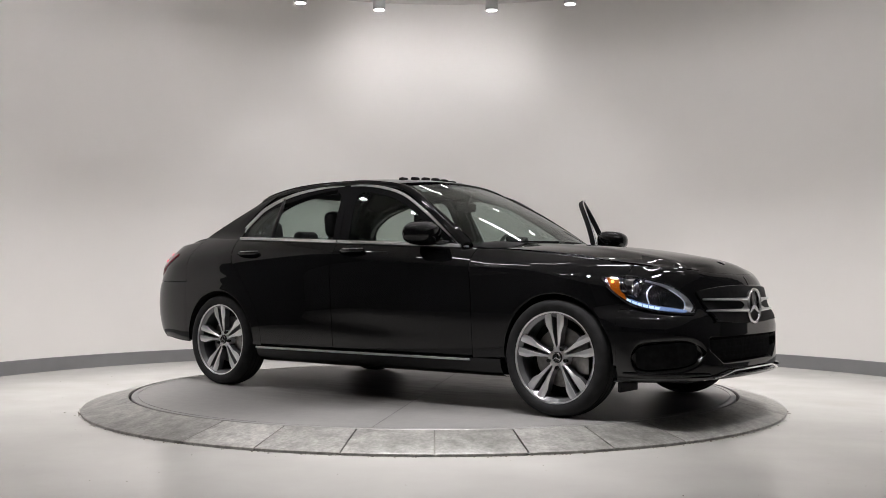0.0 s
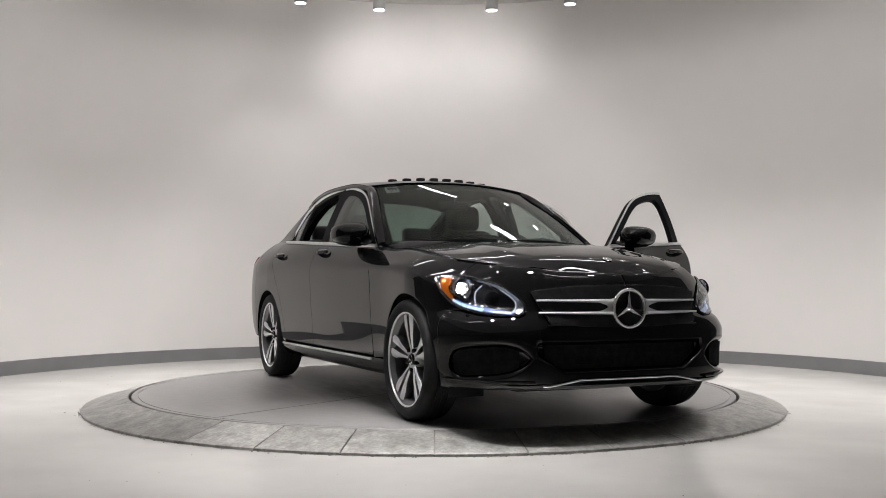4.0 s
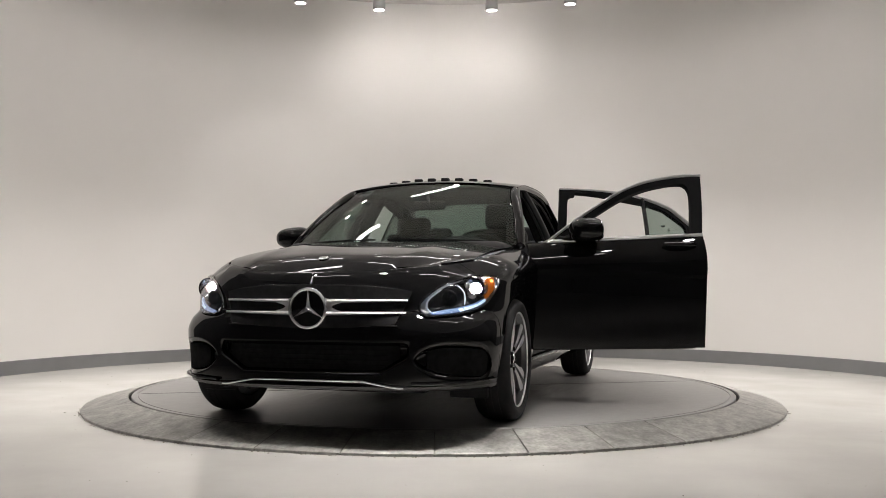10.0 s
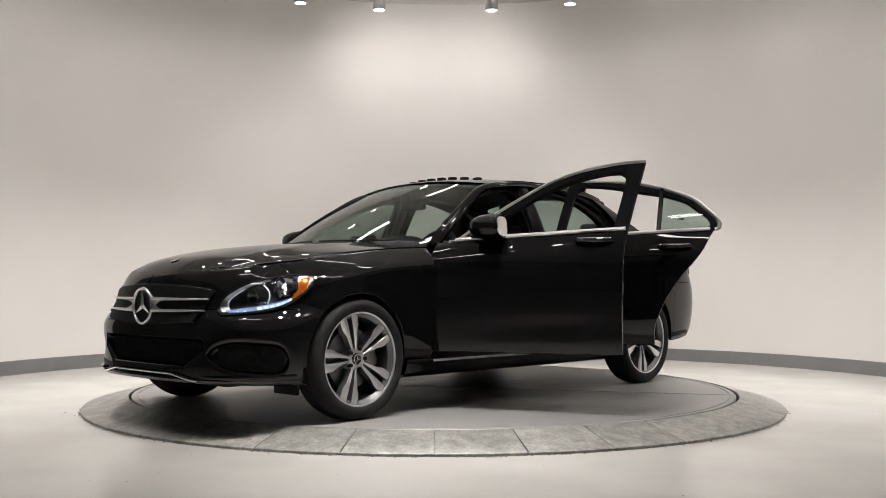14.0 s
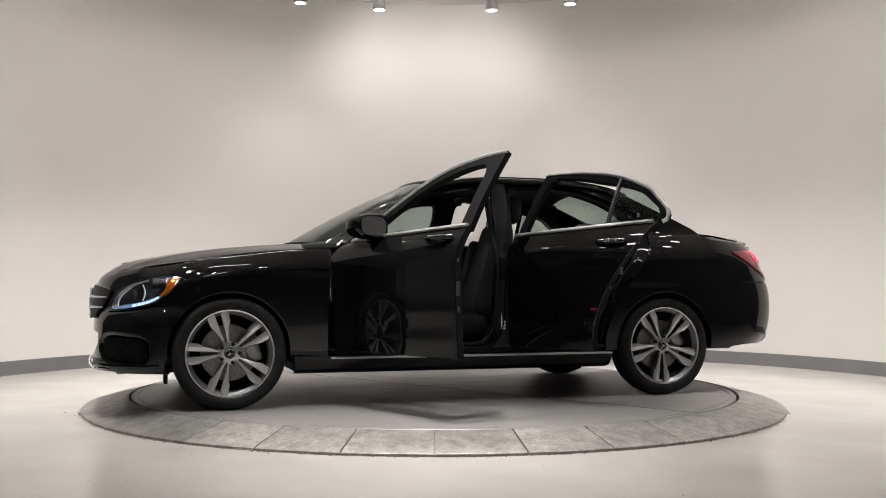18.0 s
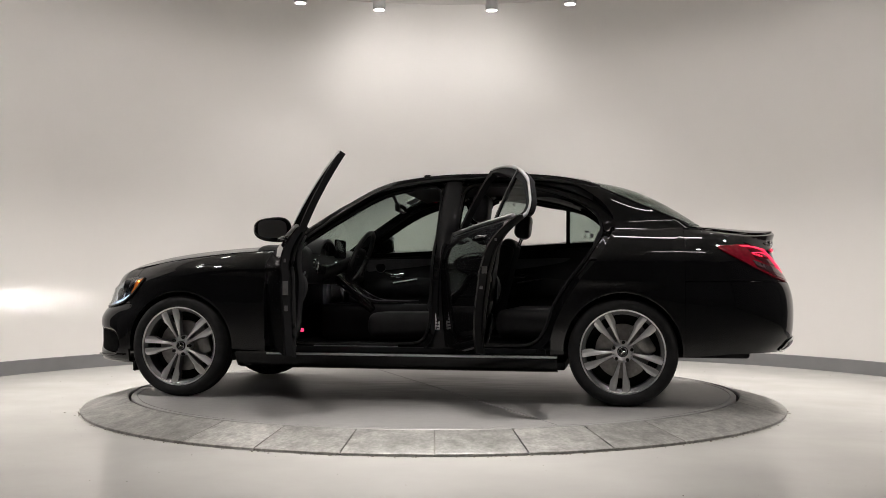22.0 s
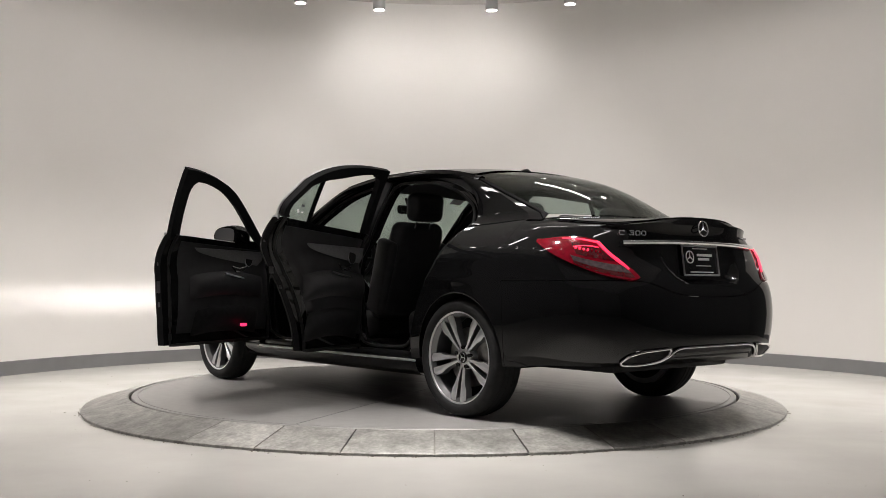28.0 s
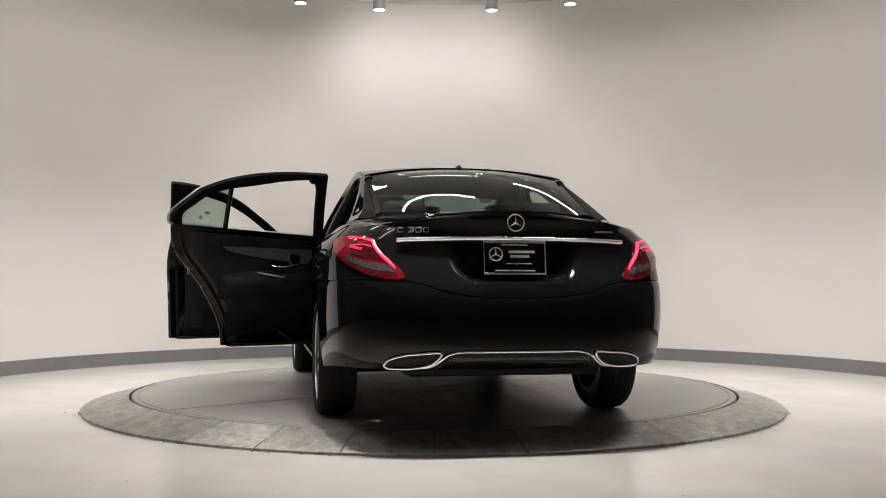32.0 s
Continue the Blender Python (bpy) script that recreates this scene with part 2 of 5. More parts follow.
# ---- mesh helpers ----
def spl(pairs):
    """A smooth curve through (x, value) pairs, flat outside its ends."""
    p = sorted(pairs)
    X, Y = np.array([a for a, _ in p], float), np.array([b for _, b in p], float)
    d = np.diff(Y) / np.diff(X)
    s = np.r_[d[0], (d[1:] + d[:-1]) / 2, d[-1]]
    for i in range(1, len(X) - 1):
        if d[i - 1] * d[i] <= 0:
            s[i] = 0

    def f(x):
        x = np.clip(np.asarray(x, float), X[0], X[-1])
        i = np.clip(np.searchsorted(X, x) - 1, 0, len(X) - 2)
        h = X[i + 1] - X[i]
        t = (x - X[i]) / h
        return ((1 + 2 * t) * (1 - t) ** 2 * Y[i] + t * (1 - t) ** 2 * h * s[i] + t * t * (3 - 2 * t) * Y[i + 1] + t * t * (t - 1) * h * s[i + 1])
    return f


def crv(pts, n, smooth=True):
    """n points, evenly spaced, on a curve through pts (2D or 3D)."""
    P = np.array(pts, float)
    if smooth and len(P) > 2:
        k = np.r_[0, np.cumsum(np.linalg.norm(np.diff(P, axis=0), axis=1))]
        q = np.linspace(0, k[-1], 16 * len(P))
        P = np.stack([spl(list(zip(k, P[:, c])))(q) for c in range(P.shape[1])], 1)
    k = np.r_[0, np.cumsum(np.linalg.norm(np.diff(P, axis=0), axis=1))]
    q = np.linspace(0, k[-1], n)
    return np.stack([np.interp(q, k, P[:, c]) for c in range(P.shape[1])], 1)


def coons(b, t, l, r):
    """A patch between four edges: b and t run one way, l and r from b to t."""
    nu, nv = len(b), len(l)
    u, v = np.linspace(0, 1, nu)[:, None, None], np.linspace(0, 1, nv)[None, :, None]
    b, t, l, r = b[:, None, :], t[:, None, :], l[None, :, :], r[None, :, :]
    return ((1 - v) * b + v * t + (1 - u) * l + u * r
            - ((1 - u) * (1 - v) * b[0, 0] + u * (1 - v) * b[-1, 0] + (1 - u) * v * t[0, 0] + u * v * t[-1, 0]))


class Geo:
    """Collects vertices and faces of one mesh."""

    def __init__(self):
        self.v, self.f = [], []

    def grid(self, P, close_u=False, close_v=False):
        P = np.asarray(P, float)
        nu, nv = P.shape[:2]
        o = len(self.v)
        self.v.extend(map(tuple, P.reshape(-1, 3)))
        for i in range(nu - (0 if close_u else 1)):
            for j in range(nv - (0 if close_v else 1)):
                a, b = i * nv + j, ((i + 1) % nu) * nv + j
                c, d = ((i + 1) % nu) * nv + (j + 1) % nv, i * nv + (j + 1) % nv
                self.f.append((o + a, o + b, o + c, o + d))
        return self

    def slab(self, P, thick, roll=0.0):
        """A sheet of points with a thickness inwards (against its normals); thick < 0: the other way."""
        P = np.asarray(P, float)
        N = np.cross(np.gradient(P, axis=0), np.gradient(P, axis=1))
        N /= np.maximum(np.linalg.norm(N, axis=2, keepdims=True), 1e-9)
        B = P - N * thick
        if roll:
            edge = np.zeros(P.shape[:2])
            edge[0], edge[-1], edge[:, 0], edge[:, -1] = 1, 1, 1, 1
            P = P - N * (edge * roll * np.sign(thick))[:, :, None]
        self.grid(P)
        self.grid(B[::-1])
        for A, C in ((P[0], B[0]), (B[-1], P[-1]), (B[:, 0], P[:, 0]), (P[:, -1], B[:, -1])):
            self.grid(np.stack([A, C], 0))
        return self

    def tube(self, path, r, n=8, closed=False, flat=1.0, up=None, cap=True):
        """A round or (flat < 1) oval bar along a path; r is one radius or one for each point."""
        P = np.asarray(path, float)
        T = np.gradient(P, axis=0) if not closed else np.roll(P, -1, 0) - np.roll(P, 1, 0)
        T /= np.maximum(np.linalg.norm(T, axis=1, keepdims=True), 1e-9)
        U = np.tile(np.array(up if up is not None else (0, 0, 1.0), float), (len(P), 1))
        A = np.cross(T, U)
        bad = np.linalg.norm(A, axis=1) < 1e-3
        A[bad] = np.cross(T[bad], (1.0, 0, 0))
        A /= np.linalg.norm(A, axis=1, keepdims=True)
        Bv = np.cross(A, T)
        R = np.broadcast_to(np.asarray(r, float), (len(P),))[:, None, None]
        an = np.linspace(0, 2 * np.pi, n, endpoint=False)
        ring = P[:, None, :] + R * (np.cos(an)[None, :, None] * A[:, None, :] + flat * np.sin(an)[None, :, None] * Bv[:, None, :])
        o = len(self.v)
        self.grid(ring, close_u=closed, close_v=True)
        if cap and not closed:
            self.f.append(tuple(range(o, o + n)))
            self.f.append(tuple(range(o + (len(P) - 1) * n + n - 1, o + (len(P) - 1) * n - 1, -1)))
        return self

    def lathe(self, prof, n=48, axis="z", at=(0, 0, 0)):
        """Turn (radius, height) pairs round an axis."""
        an = np.linspace(0, 2 * np.pi, n, endpoint=False)
        pr = np.array(prof, float)
        c, s = np.cos(an)[:, None], np.sin(an)[:, None]
        r, h = pr[None, :, 0], np.broadcast_to(pr[None, :, 1], (n, len(pr)))
        three = {"z": (c * r, s * r, h), "y": (s * r, h, c * r), "x": (h, c * r, s * r)}[axis]
        return self.grid(np.stack(three, -1) + np.array(at), close_u=True)

    def rbox(self, size, at=(0, 0, 0), bev=0.01, m=None, seg=2, taper=None):
        """A box with rounded edges; taper: scale of its top face in x and y."""
        bm = bmesh.new()
        bmesh.ops.create_cube(bm, size=1.0)
        for v in bm.verts:
            v.co = Vector((v.co.x * size[0], v.co.y * size[1], v.co.z * size[2]))
            if taper and v.co.z > 0:
                v.co.x, v.co.y = v.co.x * taper[0], v.co.y * taper[1]
        if bev:
            bmesh.ops.bevel(bm, geom=bm.edges[:], offset=bev, segments=seg, profile=0.5, affect="EDGES", clamp_overlap=True)
        M = Matrix.Translation(at) @ (m or Matrix())
        o = len(self.v)
        bm.verts.index_update()
        self.v.extend(tuple(M @ v.co) for v in bm.verts)
        self.f.extend(tuple(o + v.index for v in f.verts) for f in bm.faces)
        bm.free()
        return self

    def cut(self, test):
        """Take away the faces whose middle passes the test."""
        V = np.array(self.v)
        self.f = [f for f in self.f if not test(V[list(f)].mean(0))]
        return self

    def moved(self, m):
        self.v = [tuple(m @ Vector(p)) for p in self.v]
        return self

    def flipped(self):
        self.v = [(p[0], -p[1], p[2]) for p in self.v]
        return self

    def mesh(self, name, mat, sharp=38, solid=True):
        me = bpy.data.meshes.new(name)
        bm = bmesh.new()
        vs = [bm.verts.new(p) for p in self.v]
        for f in self.f:
            if len(set(f)) > 2:
                try:
                    bm.faces.new([vs[i] for i in f])
                except ValueError:
                    pass
        bmesh.ops.remove_doubles(bm, verts=bm.verts[:], dist=2e-5)
        if solid:
            bmesh.ops.recalc_face_normals(bm, faces=bm.faces[:])
        for f in bm.faces:
            f.smooth = True
        bm.to_mesh(me)
        bm.free()
        me.set_sharp_from_angle(angle=radians(sharp))
        me.materials.append(mat)
        return me


def part(name, geo, mat, parent, label="", sharp=38, shadow=True):
    """One mesh under a thing or a part."""
    ob = new(name, geo.mesh(name, mat, sharp))
    ob.parent = parent
    if label:
        tagged(ob, label)
    if not shadow:
        ob.visible_shadow = False
    return ob


def thing(name, geo, mat, label, category, group="", kind="", m=None, sharp=38):
    ob = new(name, geo.mesh(name, mat, sharp)) if geo else new(name)
    if m is not None:
        ob.matrix_basis = m
    return tagged(ob, label, category, group, kind)


# ---- the room ----
def arc(r, a0, a1, n, c=WALL_C):
    a = np.radians(np.linspace(a0, a1, n))
    return np.stack([c[0] + r * np.sin(a), c[1] + r * np.cos(a)], 1)


WALL_SPAN = 93
FRONT_Y = -11.0


def plan_line(off):
    """The line of the wall seen from above: a curved bay with added, unseen straight sides towards the front."""
    a = arc(WALL_R + off, -WALL_SPAN, WALL_SPAN, 121)
    left = [(-5.2 - off, FRONT_Y), (-5.2 - off, a[0][1] - 0.9), (-4.9 - off, a[0][1] - 0.5)]
    right = [(5.3 + off, FRONT_Y), (5.3 + off, a[-1][1] - 0.9), (5.0 + off, a[-1][1] - 0.5)]
    return np.array(left + [tuple(p) for p in a] + right[::-1])


def upright(line, z0, z1, nz=2):
    z = np.linspace(z0, z1, nz)
    return np.stack([np.c_[line, np.full(len(line), h)] for h in z], 1)


LINE_A, LINE_B, LINE_C = plan_line(0.0), plan_line(0.15), plan_line(-0.012)


def wall_piece(name, i, j, mat, label):
    A, B = LINE_A[i:j], LINE_B[i:j]
    g = Geo()
    g.grid(upright(A, 0, CEIL_Z))
    g.grid(upright(B, 0, CEIL_Z)[::-1])
    for z in (0.0, CEIL_Z):
        g.grid(np.stack([np.c_[A, np.full(len(A), z)], np.c_[B, np.full(len(A), z)]], 1))
    for k in (0, -1):
        g.grid(np.array([[(*A[k], 0), (*A[k], CEIL_Z)], [(*B[k], 0), (*B[k], CEIL_Z)]]))
    thing(name, g, mat, label, "wall", kind="structure", sharp=30)


wall_piece("wall_north", 3, -3, WALLPAINT, "white painted wall curving round the turntable")
# walls added out of view, dark so the paint mirrors a dim room
wall_piece("unseen_wall_west", 0, 4, DARKWALL, "unseen wall beside the camera, added dark for reflections")
wall_piece("unseen_wall_east", -4, None, DARKWALL, "unseen wall beside the camera, added dark for reflections")
g = Geo()
g.rbox((11.2, 0.15, CEIL_Z), (0, FRONT_Y - 0.08, CEIL_Z / 2), 0)
thing("unseen_wall_south", g, DARKWALL, "unseen wall behind the camera, added dark for reflections", "wall", kind="structure")
g = Geo()
A, B = LINE_C[3:-3], LINE_A[3:-3]
P = np.stack([np.c_[A, np.full(len(A), 0.0)], np.c_[A, np.full(len(A), 0.122)], np.c_[A + (B - A) * 0.4, np.full(len(A), 0.127)], np.c_[B + (A - B) * -0.2, np.full(len(A), 0.127)]], 1)
g.grid(P)
thing("baseboard", g, BASEGREY, "plain grey baseboard along the curved wall", "baseboard", kind="structure")
g = Geo()
g.rbox((14, 18, 0.1), (0, -3, -0.05), 0)
thing("floor", g, FLOORM, "pale polished floor with soft reflections", "floor", kind="structure")
g = Geo()
g.rbox((14, 18, 0.1), (0, -3, CEIL_Z + 0.05), 0)
thing("ceiling", g, CEILPAINT, "plain pale ceiling above the turntable", "ceiling", kind="structure")


def downlight():
    g = Geo()
    g.lathe([(0.0, 0.35), (0.066, 0.35), (0.066, 0.012), (0.062, 0.0), (0.056, 0.0), (0.054, 0.02), (0.0, 0.02)], 28)
    ob = thing("downlight", g, LAMPMETAL, "pale cylindrical downlight hanging from the ceiling, lit", "downlight", group="downlights round the turntable")
    g = Geo()
    g.lathe([(0.0, 0.003), (0.053, 0.006), (0.053, 0.012), (0.0, 0.012)], 24)
    part("lens", g, LAMPGLOW, ob, "glowing white lens", shadow=False)
    return ob


first = None
for az in LAMP_AZ:
    m = pose(*lamp_place(az), LAMP_Z)
    if first is None:
        first = downlight()
        first.matrix_basis = m
    else:
        copy_thing(first, m)

def strip(x, y, long, wide):
    g = Geo()
    g.rbox((long + .04, wide + .04, 0.05), (0, 0, 0.028), 0.006)
    st = thing("strip_light", g, LAMPMETAL, "long linear strip light on the ceiling, lit", "strip light", group="strip lights over the turntable",
               m=pose(x, y, CEIL_Z - 0.053))
    g = Geo()
    g.rbox((long, wide, 0.012), (0, 0, 0.0), 0.003)
    part("diffuser", g, STRIPGLOW, st, "glowing white diffuser")


for y in (1.6, -0.6, -2.8):
    for sx in (-1.75, 1.75):
        strip(sx, y, 1.2, 0.115)
strip(0, 0.0, 1.2, 0.06)
strip(0, 2.6, 1.2, 0.06)

# ---- turntable ----
g = Geo()
g.lathe([(0, DISC_Z), (2.015, DISC_Z), (2.016, DISC_Z - 0.004), (2.022, DISC_Z - 0.004), (2.023, DISC_Z), (DISC_R - 0.004, DISC_Z), (DISC_R, DISC_Z - 0.004), (DISC_R, 0.0), (0, 0.0)], 192)
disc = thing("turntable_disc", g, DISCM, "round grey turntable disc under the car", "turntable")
for turn, off, reach in ((119.5, 0.0, 2.0),):
    g = Geo()
    g.rbox((2 * reach, 0.003, 0.002), (0, off, DISC_Z + 0.0005), 0)
    part("seam", g, SEAMGREY, disc, "grey seam across the disc").matrix_basis = pose(0, 0, 0, 0, 0, turn)
g = Geo()
g.lathe([(DISC_R + 0.016, 0.0), (DISC_R + 0.016, DISC_Z - 0.012), (RING_R - 0.01, 0.006), (RING_R - 0.01, 0.0)], 192)
ring = thing("turntable_ring", g, JOINTM, "sloping ring of worn metal plates round the turntable", "ring ramp")
STEP = 360 / 33
r0, r1 = DISC_R + 0.018, RING_R


def ring_plate(wide, n):
    st = np.radians(np.linspace(0.10, wide - 0.10, n))

    def row(r, z):
        return np.stack([r * np.sin(st), -r * np.cos(st), np.full(len(st), z)], 1)
    P = np.stack([row(r0, 0.01), row(r0, DISC_Z - 0.003), row(r0 + 0.003, DISC_Z), row(r1 - 0.004, 0.017), row(r1, 0.013), row(r1, 0.0)], 0)
    return part("plate", Geo().grid(P), TILEM, ring)


short, long = ring_plate(STEP, 9), ring_plate(3 * STEP, 25)
for first_plate, turns in ((short, range(-2, 3)), (short, (-3,)), (long, range(3, 30, 3))):
    for k in turns:
        if (first_plate, k) in ((short, -3), (long, 3)):
            o = first_plate
        else:
            o = new("plate", first_plate.data)
            o.parent = ring
        o.matrix_basis = pose(0, 0, 0, 0, 0, k * STEP)


# ---- the car: forward is x, left is y, z is up from the disc ----
FX, RX = 1.42, -1.42                      # axles
ZC = spl([(2.14, .786), (2.09, .822), (2.016, .860), (1.8, .908), (1.5, .954), (1.2, .981), (1.0, .992)])            # bonnet's middle line
ZROOF = spl([(.16, 1.418), (0.0, 1.448), (-.3, 1.466), (-.6, 1.470), (-.9, 1.456), (-1.1, 1.436), (-1.33, 1.396)])
ZTRUNK = spl([(-1.8, 1.113), (-1.95, 1.103), (-2.1, 1.091), (-2.25, 1.081), (-2.33, 1.078), (-2.40, 1.082)])
ZBELT = spl([(2.15, .785), (1.9, .832), (1.7, .86), (1.42, .897), (1.1, .933), (.8, .95), (.69, .96), (.2, .985), (-.3, 1.01), (-.9, 1.04),
             (-1.45, 1.066), (-1.8, 1.082), (-1.95, 1.072), (-2.1, 1.046), (-2.25, 1.012), (-2.4, .985)])
ZSHO = spl([(2.1, .66), (1.79, .70), (1.42, .77), (.8, .82), (-.5, .83), (-1.42, .86), (-2.1, .86)])   # widest height
SEAMR = spl([(2.2, .80), (1.42, .83), (.9, .86), (.69, .885), (0, .90), (-.8, .89), (-1.42, .83), (-1.8, .785), (-2.1, .81), (-2.35, .83)])
WMID = spl([(1.42, .897), (1.0, .878), (.5, .885), (0, .895), (-.5, .90), (-1.0, .905), (-1.42, .912)])
LF = spl([(.16, .70), (.22, .765), (.25, .774), (.30, .774), (.5, .772), (.56, .772), (.60, .771), (.66, .765), (.72, .758), (.76, .745), (.80, .715), (.9, .66)])
LR = spl([(.2, .90), (.28, .95), (.33, 1.005), (.37, 1.042), (.41, 1.053), (.46, 1.060), (.55, 1.063), (.65, 1.056), (.72, 1.038), (.78, 1.006), (.83, .976), (.88, .952), (.93, .940), (.97, .942), (1.04, .964), (1.09, .985)])
NF = spl([(.2, 3.1), (.30, 3.3), (.48, 3.3), (.545, 2.9), (.59, 2.36), (.65, 2.18), (.8, 2.08)])
NR = spl([(.2, 3.4), (.6, 4.0), (.9, 3.9), (1.1, 3.5)])
ARCH_R, ARCH_Z = 0.352, 0.328
SILL_Z = 0.315


def K(x, z):
    zs, zt, sr = ZSHO(x), ZBELT(x), SEAMR(x)
    tuck = .052 - .020 * np.clip((np.abs(x) - 1.3) / .5, 0, 1)
    low = 1 - tuck * np.clip((zs - z) / (zs - .18), 0, 1.3) ** 2.2
    up = 1 - (1 - sr) * np.clip((z - zs) / (zt - zs), 0, 1) ** 1.8
    return np.where(z < zs, low, up)


def plan(x, z):
    """Half width of the outline seen from above."""
    x = np.asarray(x, float)
    f = .897 * np.clip(1 - np.clip((x - FX) / LF(z), 0, 1) ** NF(z), 0, 1) ** (1 / NF(z))
    r = .912 * np.clip(1 - np.clip((RX - x) / LR(z), 0, 1) ** NR(z), 0, 1) ** (1 / NR(z))
    return np.where(x > FX, f, np.where(x < RX, r, WMID(x)))


def crease(x, z):
    zl = .80 + .03 * x
    return np.clip((1.74 - np.abs(x)) / .35, 0, 1) * .006 * np.exp(-((z - zl) / .035) ** 2) - .005 * np.exp(-((z - (.47 - .05 * x)) / .07) ** 2) * np.clip(1 - np.abs(x) / 1.1, 0, 1)


def S(x, z):
    """Half width of the side at length x and height z."""
    return plan(x, z) * K(x, z) + crease(x, z)


def seam_y(x):
    return plan(x, ZBELT(x)) * SEAMR(x)


def Gl(x, z):
    """Half width of the glass house above the belt."""
    t = np.clip((-.8 - x) / 1.0, 0, 1)
    return seam_y(np.clip(x, -1.55, .9)) - .012 - .055 * t * t * (3 - 2 * t) - .375 * (z - ZBELT(x)) - .05 * np.clip((z - ZBELT(x)) / .4, 0, 1.2) ** 2


def nose(phi, z):
    n = NF(z)
    x = FX + LF(z) * np.abs(np.cos(phi)) ** (2 / n)
    return np.stack([x, .897 * K(np.minimum(x, 2.0), z) * np.sign(np.sin(phi)) * np.abs(np.sin(phi)) ** (2 / n), z + 0 * x], -1)


def tail(phi, z):
    n = NR(z)
    x = RX - LR(z) * np.abs(np.cos(phi)) ** (2 / n)
    return np.stack([x, .912 * K(x, z) * np.sign(np.sin(phi)) * np.abs(np.sin(phi)) ** (2 / n), z + 0 * x], -1)


def on_nose(y, z, out=0.0):
    """A point of the front at width y and height z, moved out along the surface's normal."""
    y, z = np.broadcast_arrays(np.asarray(y, float), np.asarray(z, float))
    n = NF(z)
    s = np.clip(np.abs(y) / (.89 * K(1.95, z)), 0, .9999)
    x = FX + LF(z) * (1 - s ** n) ** (1 / n)
    P = np.stack([x, y, z], -1)
    N = np.stack([np.sqrt(np.clip(1 - s ** 3, .05, 1)), np.sign(y) * s ** 1.5, 0 * s], -1)
    return P + np.asarray(out, float)[..., None] * N / np.linalg.norm(N, axis=-1, keepdims=True)


def on_tail(y, z, out=0.0):
    y, z = np.broadcast_arrays(np.asarray(y, float), np.asarray(z, float))
    n = NR(z)
    s = np.clip(np.abs(y) / (.912 * K(-2.2, z)), 0, .9999)
    x = RX - LR(z) * (1 - s ** n) ** (1 / n)
    N = np.stack([-np.sqrt(np.clip(1 - s ** 3, .05, 1)), np.sign(y) * s ** 1.5, 0 * s], -1)
    return np.stack([x, y, z], -1) + out * N / np.linalg.norm(N, axis=-1, keepdims=True)


def Zhood(x, y):
    return ZC(x) - (ZC(x) - ZBELT(x)) * np.clip(np.abs(y) / seam_y(x), 0, 1) ** 2.6


def side_sheet(xz, side, fn=S):
    xz = np.asarray(xz, float)
    return np.stack([xz[..., 0], side * fn(xz[..., 0], xz[..., 1]), xz[..., 1]], -1)


def line2(p, q, n):
    return np.linspace(p, q, n)


car = new("sedan_car")
tagged(car, "glossy black four-door sedan with two open doors on a turntable", "car")

# bonnet
T = np.linspace(-1, 1, 41)
ph = T * radians(71)
nE = 2.1
xe, ye = FX + .715 * np.cos(ph) ** (2 / nE), .83 * .89 * np.sign(ph) * np.abs(np.sin(ph)) ** (2 / nE)
xc, yc = 0.98 - .23 * np.abs(T) ** 2.2, T * .735
s = np.linspace(0, 1, 30)[:, None]
hx, hy = xc + (xe - xc) * s, yc + (ye - yc) * s
hz = Zhood(hx, hy) + .006 * np.exp(-((np.abs(hy) - .42) / .05) ** 2)
EDGE = np.stack([hx[-1], hy[-1], hz[-1]], -1)
HOODWAY = EDGE - np.stack([hx[-3], hy[-3], hz[-3]], -1)
part("bonnet", Geo().slab(np.stack([hx, hy, hz], -1), .012, .0008), PAINT, car)

# nose above the bumper, and the front bumper
HLO = spl([(2.088, .574), (2.03, .577), (1.94, .59), (1.84, .624), (1.744, .698), (1.69, .762)])
HHI = spl([(2.088, .588), (2.076, .622), (2.012, .702), (1.889, .755), (1.773, .776), (1.69, .770)])


def in_lamp(p):
    """Whether a place lies well inside a headlight's outline."""
    return 1.700 < p[0] < 2.085 and abs(p[1]) > .45 and HLO(p[0]) + .003 < p[2] < HHI(p[0]) - .003


ph = np.linspace(-1, 1, 361)


def end_f(z):
    return np.arccos((.367 / LF(z)) ** (NF(z) / 2))


def end_r(z):
    return np.arccos((.367 / LR(z)) ** (NR(z) / 2))


zt = np.interp(np.abs(ph) * .9, np.linspace(0, 1, 21), EDGE[20:, 2]) - .006 - .007 * np.clip((np.abs(ph) - .78) / .15, 0, 1)
rows = []
for v in np.linspace(0, 1, 52):
    z = .60 + (zt - .60) * v
    rows.append(nose(ph * end_f(z), z))
NU = np.array(rows)
mid = np.clip((.93 - np.abs(ph)) / .15, 0, 1)[:, None]
NU[-1] = NU[-1] * (1 - mid) + mid * (np.stack([np.interp(ph * .9, T, EDGE[:, c]) for c in range(3)], -1) - [0, 0, .0015])
way = np.stack([np.interp(ph * .9, T, HOODWAY[:, c]) for c in range(3)], -1)
way /= np.linalg.norm(way, axis=1, keepdims=True)
k0 = len(NU) - 28
p0, p3 = NU[k0], NU[-1]
t0 = NU[k0] - NU[k0 - 1]
t0 /= np.linalg.norm(t0, axis=1, keepdims=True)
far = np.linalg.norm(p3 - p0, axis=1, keepdims=True) * .36
p1, p2 = p0 + t0 * far, p3 + way * far
